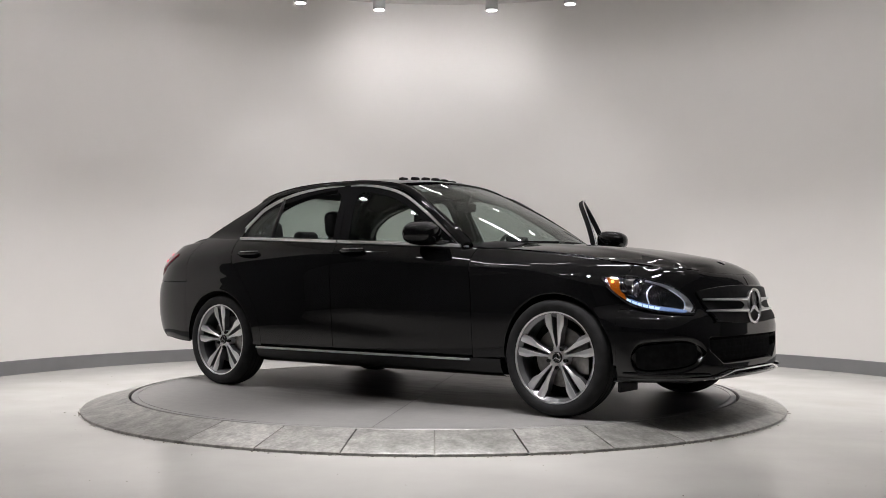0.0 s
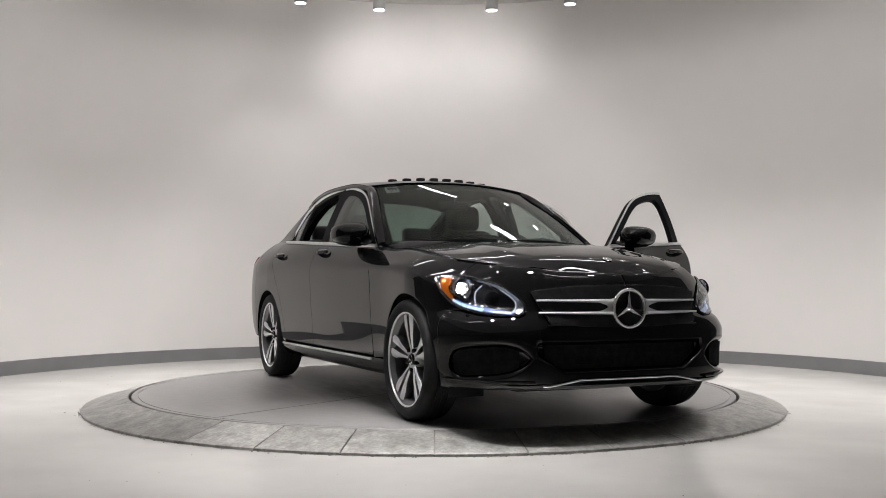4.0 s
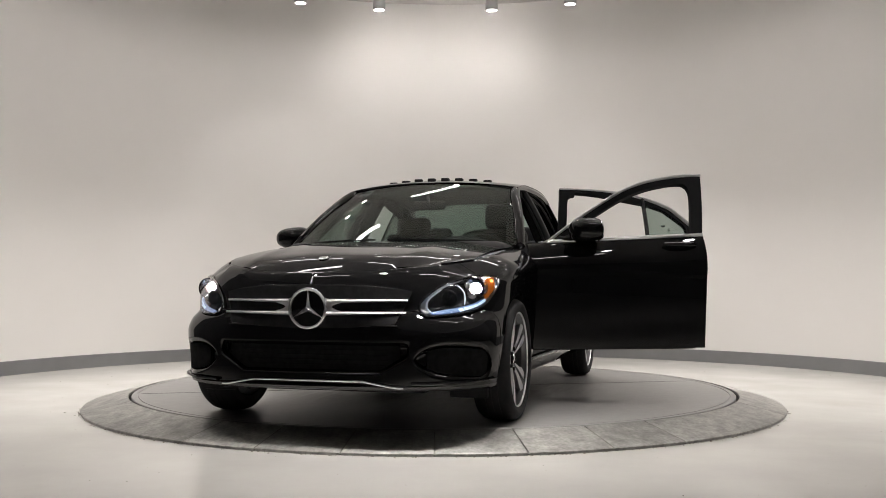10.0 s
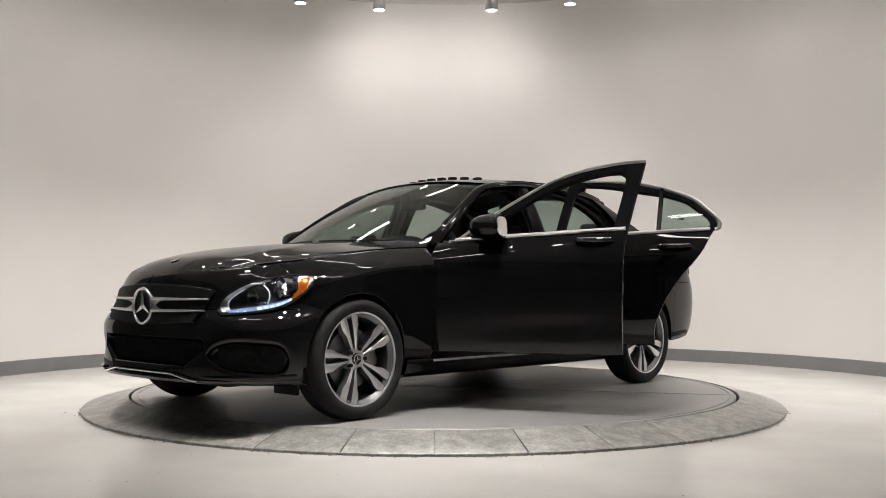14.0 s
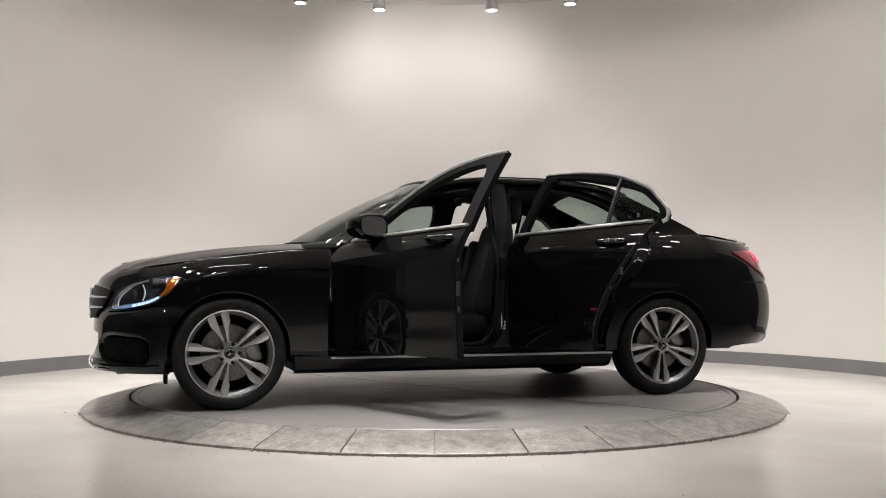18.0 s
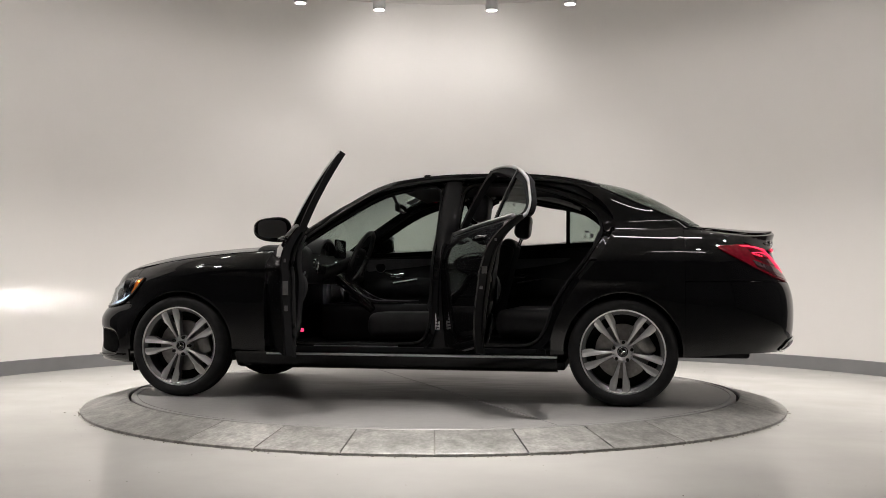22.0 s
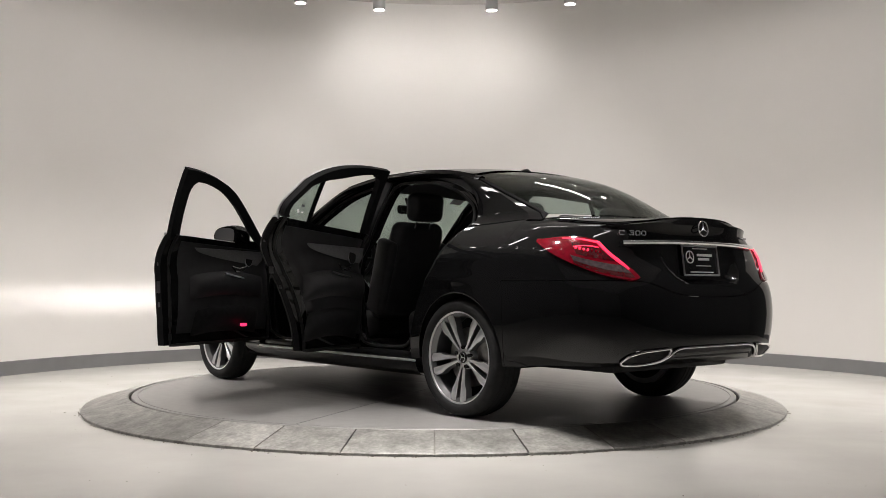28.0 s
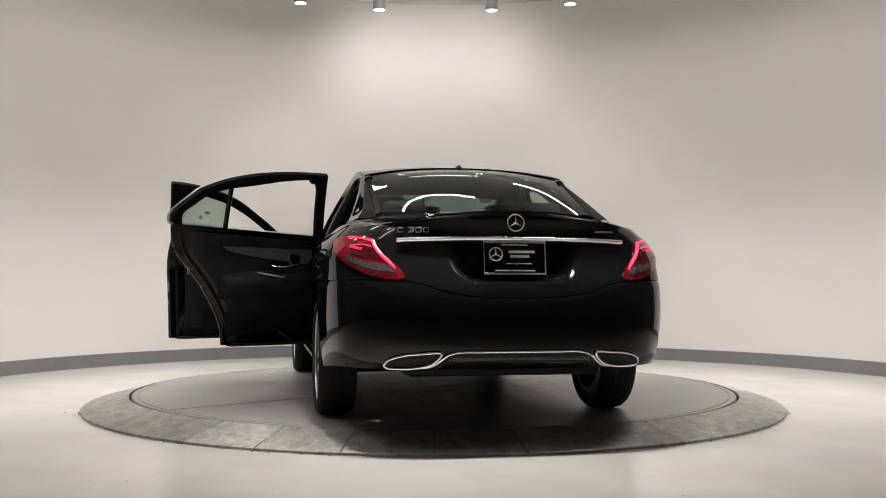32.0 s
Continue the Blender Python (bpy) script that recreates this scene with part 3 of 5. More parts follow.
for k in range(k0 + 1, len(NU) - 1):
    v = (k - k0) / (len(NU) - 1 - k0)
    bez = p0 * (1 - v) ** 3 + 3 * p1 * v * (1 - v) ** 2 + 3 * p2 * v * v * (1 - v) + p3 * v ** 3
    NU[k] = NU[k] * (1 - mid) + bez * mid
NU[..., 2] = np.minimum(NU[..., 2], Zhood(NU[..., 0], NU[..., 1]) + .0005)
part("nose_panel", Geo().slab(NU.transpose(1, 0, 2), .015).cut(lambda p: in_lamp(p) or p[0] < 1.789), PAINT, car)
def intake_half(y):
    """Half height of the lower intake at a width."""
    return np.where(np.abs(y) < .50, .078 - .042 * np.clip((np.abs(y) - .36) / .14, 0, 1), 0)


def side_half(a):
    return .096 * np.clip(1 - np.abs(2 * np.clip(a, 0, 1) - 1) ** 5, 0, 1) ** .6


def ramp(v):
    v = np.clip(v, 0, 1)
    return v * v * (3 - 2 * v)


def hollow(P):
    """Press the air intakes into the bumper."""
    x, y, z = P[..., 0], P[..., 1], P[..., 2]
    ih = intake_half(y)
    d1 = np.where(x > 2.0, ramp((ih - np.abs(z - .450 + ih)) / .03) * ramp((.5 - np.abs(y)) / .02), 0)
    sa = (2.150 - x) / .285
    d2 = np.where(np.abs(y) > .4, ramp((side_half(sa) - np.abs(z - .352 + .03 * (sa - .5))) / .045), 0)
    Q = P.copy()
    Q[..., 0] -= .042 * d1 + .020 * d2
    Q[..., 1] -= np.sign(y) * .020 * d2
    return Q


ph = np.linspace(-1, 1, 361)
rows = [nose(ph * end_f(z), np.full(len(ph), z)) for z in np.linspace(.235, .597, 64)]
FB = hollow(np.array(rows))
part("front_bumper", Geo().slab(FB.transpose(1, 0, 2), .015, .001).cut(in_lamp), PAINT, car)
ph = np.linspace(-1, 1, 121)
rows = [nose(ph * end_f(z), np.full(len(ph), z)) * [1, 1, 1] - np.stack([np.full(len(ph), d), 0 * ph, 0 * ph], -1) for z, d in ((.212, .03), (.222, .0), (.236, .0))]
fl = np.array(rows)
fl[1:, :, 0] += .03 * np.clip(1 - np.abs(ph) / .55, 0, 1) ** .7
part("front_lip", Geo().slab(fl.transpose(1, 0, 2), .03), GLOSSBLK, car)
yy = np.linspace(-.47, .47, 41)
zl = .262 - .030 * np.clip((np.abs(yy) - .28) / .16, 0, 1)
part("lip_trim", Geo().tube(on_nose(yy, zl, .02), .0055, 8), CHROME, car, "thin chrome trim")
g = Geo()
g.rbox((.80, 1.10, .03), (1.65, 0, .212), .01)
part("undertray", g, PLASTIC, car)

# lower intake and side intakes
yy, zz = np.meshgrid(np.linspace(-.46, .46, 33), np.linspace(-1, 1, 7), indexing="ij")
zz = .450 - intake_half(yy) + zz * np.maximum(intake_half(yy) - .016, .001)
part("lower_intake", Geo().slab(on_nose(yy, zz, -.034), -.004), LINER, car, "black lower intake grille")
for k in range(4):
    y1 = np.linspace(-.40, .40, 25)
    part("intake_slat", Geo().tube(on_nose(y1, .336 + .024 * k, -.031), .004, 6), LINER, car)


def front_sheet(sd, x, z, out):
    """A place on the front corner at length x and height z."""
    n = NF(z)
    phi = np.arccos(np.clip((x - FX) / LF(z), 0, 1) ** (n / 2))
    return nose(sd * phi, z) + np.stack([np.cos(phi), sd * np.sin(phi), 0 * phi], -1) * np.asarray(out, float)[..., None]


for sd in (1, -1):
    a, b = np.meshgrid(np.linspace(.08, .92, 31), np.linspace(-1, 1, 9), indexing="ij")
    cz = .352 - .03 * (a - .5)
    intake = part("side_intake", Geo().slab(front_sheet(sd, 2.150 - .285 * a, cz + b * np.maximum(side_half(a) - .030, .001), -.017), -.006 * sd), LINER, car, "black side intake mesh")
    for k in range(9):
        aa = np.linspace(.16 + .08 * k, .18 + .08 * k, 6)
        bb = np.linspace(-.8, .8, 6)
        part("mesh_bar", Geo().tube(front_sheet(sd, 2.150 - .285 * aa, .352 - .03 * (aa - .5) + bb * (side_half(aa) - .045), -.026), .002, 5), SEAL, intake)
    q = np.linspace(0, 1, 21)
    part("intake_fin", Geo().tube(front_sheet(sd, 2.15 - .33 * q, .250 + .012 * q, .010), .013 - .006 * q, 8, flat=.6), PAINT, car)

# grille with two bars and the round emblem
a, b = np.meshgrid(np.linspace(-1, 1, 31), np.linspace(0, 1, 9), indexing="ij")
zz = .515 + .205 * b - .03 * np.abs(a) ** 3 * b + .02 * np.abs(a) ** 2 * (1 - b)
yy = a * (.43 + .06 * b)
part("grille", Geo().slab(on_nose(yy, zz, .004), -.012), PLASTIC, car, "black radiator grille")
y1 = np.linspace(-.47, .47, 31)
part("grille_surround", Geo().tube(on_nose(y1, .722 - .03 * (np.abs(y1) / .47) ** 3, .008), .008, 8), GLOSSBLK, car)
for k in range(9):
    zq = .53 + .021 * k
    y1 = np.linspace(-.44, .44, 21)
    part("grille_slat", Geo().tube(on_nose(y1, zq, .012), .004, 6), SEAL, car)
for zq in (.588, .648):
    for sd in (1, -1):
        y1 = np.linspace(.10, .47, 14) * sd
        part("grille_bar", Geo().tube(on_nose(y1, zq + .006 * (np.abs(y1) - .1), .022), np.linspace(.014, .007, 14), 8, flat=.7), SATIN, car, "silver grille bar", sharp=60)


for sd in (1, -1):
    a, b = np.meshgrid(np.linspace(0, 1, 9), np.linspace(-1, 1, 7), indexing="ij")
    zz = .618 + b * (.044 - .012 * np.sin(np.pi * a * .5)) * (1 - .25 * a)
    yy = sd * (.088 + (.030 + .055 * b * b) * a)
    part("emblem_wing", Geo().slab(on_nose(yy, zz, .020 - .008 * (1 - b * b) * a), -.008 * sd), SATIN, car, "silver wing beside the emblem", sharp=60)


def emblem(r, parent, m, name="emblem"):
    """A chrome ring with three tapered arms."""
    g = Geo()
    an = np.linspace(0, 2 * np.pi, 49)[:-1]
    g.tube(np.stack([0 * an, r * np.cos(an), r * np.sin(an)], 1), r * .09, 8, closed=True, up=(1, 0, 0))
    for k in range(3):
        t = np.pi / 2 + k * 2 * np.pi / 3
        e, q = np.array([0, np.cos(t), np.sin(t)]), np.array([0, -np.sin(t), np.cos(t)])
        o = np.array([r * .14, 0, 0])
        for sg in (1, -1):
            i0 = e * r * .06 + q * sg * r * .14
            g.grid(np.array([[o, e * r * .95 + o * .4], [i0 * 1.0, e * r * .95]]))
    ob = part(name, g.moved(m), BADGE, parent, "chrome round emblem", sharp=20)
    return ob


g = Geo().lathe([(0, .012), (.093, .012), (.096, .004), (.096, -.02), (0, -.02)], 32, "x")
part("emblem_plate", g.moved(pose(2.194, 0, .610)), GLOSSBLK, car)
emblem(.094, car, pose(2.213, 0, .610))
g = Geo().lathe([(0, .004), (.022, .003), (.026, 0), (0, -.004)], 24, "z")
part("bonnet_badge", g.moved(pose(2.018, 0, float(ZC(2.018)) + .003, 0, 20, 0)), CHROME, car, "small chrome badge")

# fenders, quarters, sills
def arch(xc, n=30, grow=0.0, low=.02):
    a = np.linspace(np.pi + low, -low, n)
    return np.stack([xc + (ARCH_R + grow) * np.cos(a), ARCH_Z + (ARCH_R + grow) * np.sin(a)], 1)


def round_arch(xc, *edges):
    """A sheet of (length, height) between a wheel arch and the panel's outer edges, given in turn."""
    front = edges[0][0][0] > edges[-1][-1][0]
    way = 1 if front else -1
    th, rad, cuts = [], [], []
    for e in edges:
        a = np.arctan2(e[:, 1] - ARCH_Z, way * (e[:, 0] - xc))
        a = np.where(a < -1.6, a + 2 * np.pi, a)
        th.append(a)
        rad.append(np.hypot(e[:, 0] - xc, e[:, 1] - ARCH_Z))
        cuts.append(a[0])
    cuts.append(th[-1][-1])
    th, rad = np.concatenate(th), np.concatenate(rad)
    o = np.argsort(th, kind="stable")
    an = np.concatenate([np.linspace(cuts[k], cuts[k + 1], 44)[(1 if k else 0):] for k in range(len(edges))])
    out = np.interp(an, th[o], rad[o])
    v = np.linspace(0, 1, 56)[None, :]
    r = ARCH_R + (out[:, None] - ARCH_R) * v
    return np.stack([xc + way * r * np.cos(an)[:, None], ARCH_Z + r * np.sin(an)[:, None]], -1)


for sd in (1, -1):
    edge = crv([(.8435, .30), (.8440, .6), (.8340, .8), (.8190, float(ZBELT(.819)) - .004)], 40)
    tx = np.linspace(.8190, 1.787, 60)
    P = round_arch(FX, edge, np.stack([tx, ZBELT(tx) - .004], 1), line2((1.787, float(ZBELT(1.787)) - .004), (1.787, .30), 30))
    part("fender", Geo().slab(side_sheet(P, sd), .012 * -sd, .001).cut(lambda p: in_lamp(p) or (p[0] > 1.68 and p[2] > ZBELT(p[0]) - .012)), PAINT, car)
    # wheel arch lining and lip
    XC = FX
    a = arch(FX, 40, .003, .12)
    g = Geo().grid(np.stack([np.stack([a[:, 0], sd * (S(a[:, 0], np.maximum(a[:, 1], .3)) - d), a[:, 1]], 1) for d in (.010, .12, .42)] + [np.stack([0 * a[:, 0] + XC, 0 * a[:, 0] + sd * .46, 0 * a[:, 0] + .33], 1)], 1))
    part("wheel_arch", g, LINER, car)
    edge = crv([(-.985, .30), (-.99, .42), (-1.045, .57), (-1.15, .74), (-1.28, .90), (-1.36, float(ZBELT(-1.36)))], 60) - [.003, 0]
    tx = np.linspace(-1.363, -1.787, 40)
    P = round_arch(RX, edge, np.stack([tx, ZBELT(tx) - .002], 1), line2((-1.787, float(ZBELT(-1.787)) - .002), (-1.787, .30), 30))
    part("rear_quarter", Geo().slab(side_sheet(P, sd), .012 * sd, .0012), PAINT, car)
    XC = RX
    a = arch(RX, 40, .003, .05)
    g = Geo().grid(np.stack([np.stack([a[:, 0], sd * (S(a[:, 0], np.maximum(a[:, 1], .3)) - d), a[:, 1]], 1) for d in (.010, .12, .42)] + [np.stack([0 * a[:, 0] + XC, 0 * a[:, 0] + sd * .46, 0 * a[:, 0] + .33], 1)], 1))
    part("wheel_arch", g, LINER, car)
    # sill with its chrome strip
    x = np.linspace(-1.03, 1.04, 30)
    prof = [(-.012, .305), (.004, .298), (.002, .27), (-.012, .235), (-.04, .205), (-.10, .19)]
    g = Geo().grid(np.stack([np.stack([x, sd * (S(x, .30) + dy), np.full(30, z)], 1) for dy, z in prof], 1))
    part("sill", g, PAINT, car)
    g = Geo()
    g.rbox((.022, .20, .085), (1.775, sd * .70, .195), .008)
    part("air_deflector", g, PLASTIC, car, "black flap ahead of the wheel")
    part("sill_trim", Geo().tube(np.stack([x[:-3], sd * (S(x[:-3], .30) + .006), np.full(27, .287)], 1), .007, 8), BRIGHTTRIM, car, "chrome sill strip")
    g = Geo()
    g.rbox((1.75, .07, .10), (-.08, sd * .80, .285), .015)
    part("sill_step", g, JAMB, car)
    g = Geo()
    g.rbox((.55, .045, .006), (.25, sd * .80, .338), .002)
    part("sill_plate", g, SATIN, car, "brushed metal sill plate")

# boot, tail and rear bumper
T = np.linspace(-1, 1, 41)
ph = T * radians(66)
nE = 2.9
xe, ye = RX - .966 * np.cos(ph) ** (2 / nE), .90 * .762 * np.sign(ph) * np.abs(np.sin(ph)) ** (2 / nE)
xc, yc = -1.90 + .10 * np.abs(T) ** 2.2, T * .63
s = np.linspace(0, 1, 22)[:, None]
hx, hy = xc + (xe - xc) * s, yc + (ye - yc) * s
zb = ZBELT(hx) - .002
hz = ZTRUNK(hx) - (ZTRUNK(hx) - zb) * np.clip(np.abs(hy) / np.maximum(np.abs(ye[-1]), .6), 0, 1) ** 2.6
part("boot_lid", Geo().slab(np.stack([hx, hy, hz], -1), .006, .001), PAINT, car)
TE = np.stack([hx[-1], hy[-1], hz[-1]], -1)


def pocket(P):
    """Press the hollow of the number plate into the tail."""
    y, z = np.abs(P[..., 1]), P[..., 2]
    half = np.interp(z, [.725, .735, .76, .80, .86, .93], [.05, .19, .255, .295, .33, .36])
    d = ramp((half - y) / .03) * ramp((z - .728) / .022) * ramp((.941 - z) / .012)
    Q = P.copy()
    Q[..., 0] = np.where(P[..., 0] < -2.2, P[..., 0] * (1 - d) + (-2.353 - .12 * (.94 - z)) * d, P[..., 0])
    return Q


ph = np.linspace(-1, 1, 181)
zt = np.interp(ph, T, TE[:, 2]) - .004
yb = np.abs(tail(ph * end_r(.7), np.full(len(ph), .7))[:, 1])
CUT = spl([(0, .665), (.15, .667), (.28, .678), (.38, .70), (.45, .725), (.52, .742), (.9, .748)])
zc = CUT(yb)
rows = [tail(ph * end_r(zc + .002 + (zt - zc - .002) * v), zc + .002 + (zt - zc - .002) * v) for v in np.linspace(0, 1, 34)]
TU = np.array(rows)
e = np.stack([np.interp(ph, T, TE[:, c]) for c in range(3)], -1)
TU[-1] = np.where(np.abs(ph)[:, None] < .96, e - [0, 0, .0015], TU[-1])
TU[-2] = (TU[-1] + TU[-3]) / 2
part("tail_panel", Geo().slab(pocket(TU).transpose(1, 0, 2), -.015), PAINT, car)
zb = .322 - .02 * ramp((np.abs(ph) - .75) / .25)
rows = [tail(ph * end_r(zb + (zc - .002 - zb) * v), zb + (zc - .002 - zb) * v) for v in np.linspace(0, 1, 26)]
part("rear_bumper", Geo().slab(np.array(rows).transpose(1, 0, 2), -.015, .0015), PAINT, car)
rows = []
for v, d in ((0, .10), (.2, .02), (.5, -.002), (.92, -.004), (1, .004)):
    yd = np.linspace(-.40, .40, 41)
    zd = .312 + v * (.404 - .312 - .06 * ramp((np.abs(yd) - .33) / .07))
    rows.append(on_tail(yd, zd) + [d, 0, 0])
part("diffuser", Geo().slab(np.array(rows).transpose(1, 0, 2), -.01), PLASTIC, car, "black rear diffuser")
q = [(-.47, .332), (-.42, .340), (-.385, .362), (-.35, .392), (-.30, .406), (-.2, .408), (0, .4085)]
q = np.array(q + [(-a_, b_) for a_, b_ in q[-2::-1]])
q = crv(q, 61)
part("diffuser_trim", Geo().tube(on_tail(q[:, 0], q[:, 1], .010), .006, 8), CHROME, car, "chrome diffuser trim")
for sd in (1, -1):
    q = [(.632, .343), (.615, .370), (.56, .391), (.46, .402), (.40, .406), (.376, .401), (.386, .382), (.42, .352), (.48, .333), (.57, .327), (.618, .331)]
    loop = crv(q + [q[0]], 51)[:-1]
    g = Geo().tube(on_tail(sd * loop[:, 0], loop[:, 1], .010), .0068, 8, closed=True, up=(1, 0, 0))
    tip = part("exhaust_tip", g, CHROME, car, "chrome exhaust surround")
    c = loop.mean(0)
    lp = np.stack([c + (loop - c) * k for k in (1, .8, .6, .05)], 1)
    g = Geo().grid(np.stack([on_tail(sd * lp[:, k, 0], lp[:, k, 1], d) for k, d in enumerate((.006, .003, .002, .002))], 1), close_u=True)
    part("opening", g, PLASTIC, tip, "dark exhaust opening")
# bar over the number plate, emblem, plate
y1 = np.linspace(-.565, .565, 31)
part("boot_bar", Geo().tube(on_tail(y1, .952 - .012 * (y1 / .58) ** 2, .010), .015, 10, flat=.9), CHROME, car, "chrome bar above the plate")
PLATE = pose(-2.374, 0, .857, 0, 7, 0)
g = Geo()
g.rbox((.010, .305, .152), (0, 0, 0), .004)
plate_ = part("number_plate", g.moved(PLATE), GLOSSBLK, car, "black dealer plate with pale bars")
g = Geo()
for y, z, w_, h in ((.0, .064, .13, .005), (-.035, .030, .13, .013), (-.025, .008, .095, .013), (-.02, -.028, .13, .004), (0, -.062, .20, .006)):
    g.rbox((.004, w_, h), (-.0075, y, z), 0)
part("printed_bar", g.moved(PLATE), PAPER, plate_, "pale printed bars")
g = Geo()
an = np.linspace(0, 2 * np.pi, 33)[:-1]
g.tube(np.stack([0 * an - .008, .095 + .032 * np.cos(an), .018 + .032 * np.sin(an)], 1), .003, 6, closed=True, up=(1, 0, 0))
for k in range(3):
    t = np.pi / 2 + k * 2 * np.pi / 3
    g.tube(np.array([[-.008, .095, .018], [-.008, .095 + .03 * math.cos(t), .018 + .03 * math.sin(t)]]), np.array([.004, .001]), 6)
part("printed_ring", g.moved(PLATE), PAPER, plate_, "pale printed ring")
g = Geo()
loop = np.array([(-1, -.5), (1, -.5), (1, .5), (-1, .5)]) * [.154, .156]
g.tube(np.stack([np.full(4, -.006), loop[:, 0], loop[:, 1]], 1), .0055, 6, closed=True, up=(1, 0, 0))
part("plate_frame", g.moved(PLATE), FRAMESILVER, plate_, "silver plate frame")
emblem(.041, car, pose(-2.398, 0, 1.028, 0, 0, 180) @ pose(0, 0, 0, 0, -6, 0), "boot_emblem")


STROKES = {
    "open": [[(1, .9), (.4, 1), (-.8, 1), (-1, .7), (-1, -.7), (-.8, -1), (.4, -1), (1, -.9)]],
    "hook": [[(-1, 1), (.8, 1), (1, .7), (1, .3), (.7, 0), (-.3, 0)], [(.7, 0), (1, -.3), (1, -.7), (.8, -1), (-1, -1)]],
    "ring": [[(-.7, -1), (.7, -1), (1, -.7), (1, .7), (.7, 1), (-.7, 1), (-1, .7), (-1, -.7), (-.7, -1)]],
    "bar": [[(-1, -.6), (-1, .6)], [(-1, 0), (1, 0)]],
}


def badge(y0, spans, z, half):
    """A row of small chrome marks."""
    for dy, w_, kind in spans:
        p = on_tail(np.array(y0 - dy), np.array(z), .004)
        p2 = on_tail(np.array(y0 - dy + .02), np.array(z), .004)
        turn = math.degrees(math.atan2(p[0] - p2[0], p2[1] - p[1]))
        g = Geo()
        for line in STROKES[kind]:
            q = np.array(line, float) * [-w_ / 2, half]
            g.tube(np.stack([np.zeros(len(q)), q[:, 0], q[:, 1]], 1), .0034, 6, up=(1, 0, 0))
        part("badge_mark", g.moved(pose(*p, 0, 0, turn)), BADGE, car, "chrome badge mark")


badge(.55, ((0, .026, "open"), (.048, .025, "hook"), (.083, .025, "ring"), (.118, .025, "ring")), .992, .0105)
badge(-.43, ((0, .016, "bar"), (.024, .022, "bar"), (.050, .015, "bar"), (.070, .012, "bar"), (.090, .015, "bar")), .992, .008)

# tail lights
def tl_sheet(sd, a, b, out):
    """a from the inner edge round the corner to the front tip, b from the lower to the upper edge."""
    zlo = .752 + .198 * np.clip(a, 0, 1) ** 1.95 + .012 * np.clip(1 - a / .08, 0, 1) ** 2
    zhi = .952 + .016 * np.sin(np.pi * np.clip(a * 1.1, 0, 1)) + .012 * a
    p0 = .36 + .33 * b ** 1.5
    phi = p0 + (1.19 - p0) * a
    z = zlo + (zhi - zlo) * b
    return tail(sd * phi, z) + np.stack([-np.cos(phi), sd * np.sin(phi), 0 * phi], -1) * out


for sd in (1, -1):
    a, b = np.meshgrid(np.linspace(0, 1, 25), np.linspace(0, 1, 11), indexing="ij")
    tl = part("tail_light", Geo().slab(tl_sheet(sd, a, b, .010), .02 * -sd), REDLENS, car, "red tail light with lit bands", sharp=50)
    part("lower_lens", Geo().slab(tl_sheet(sd, .05 + .56 * a, .05 + .13 * b, .0125), .004 * -sd), REDDARK, tl, "dark red lens")
    part("reverse_lamp", Geo().slab(tl_sheet(sd, .05 + .55 * a, .17 + .19 * b, .0135), .004 * -sd), SMOKELENS, tl, "smoked reverse lamp")
    part("upper_lens", Geo().slab(tl_sheet(sd, .06 + .45 * a, .46 + .36 * b, .0125), .004 * -sd), REDDARK, tl, "dark red lens")
    u = np.linspace(0, 1, 24)
    aa = np.r_[.03 + 0 * u[:12], .03 + .60 * u]
    bb = np.r_[.25 + .68 * np.linspace(0, 1, 12), .93 + 0 * u]
    part("light_band", Geo().tube(tl_sheet(sd, aa, bb, .012), np.interp(np.arange(len(aa)), [0, 3, 11, 14, 35], [.004, .0085, .0085, .005, .0025]), 8), REDGLOW, tl, "lit red band")
    for k in range(7):
        P = tl_sheet(sd, np.array(.14 + .055 * k), np.array(.66), .014)
        g = Geo()
        g.rbox((.008, .012, .012), tuple(P), .003)
        part("light_dot", g, REDGLOW if k > 2 else REDLENS, tl)
    part("light_band", Geo().tube(tl_sheet(sd, .10 + .40 * u, .78 - .10 * u + .04 * np.sin(np.pi * u), .013), .003, 6), REDGLOW, tl, "lit red band")

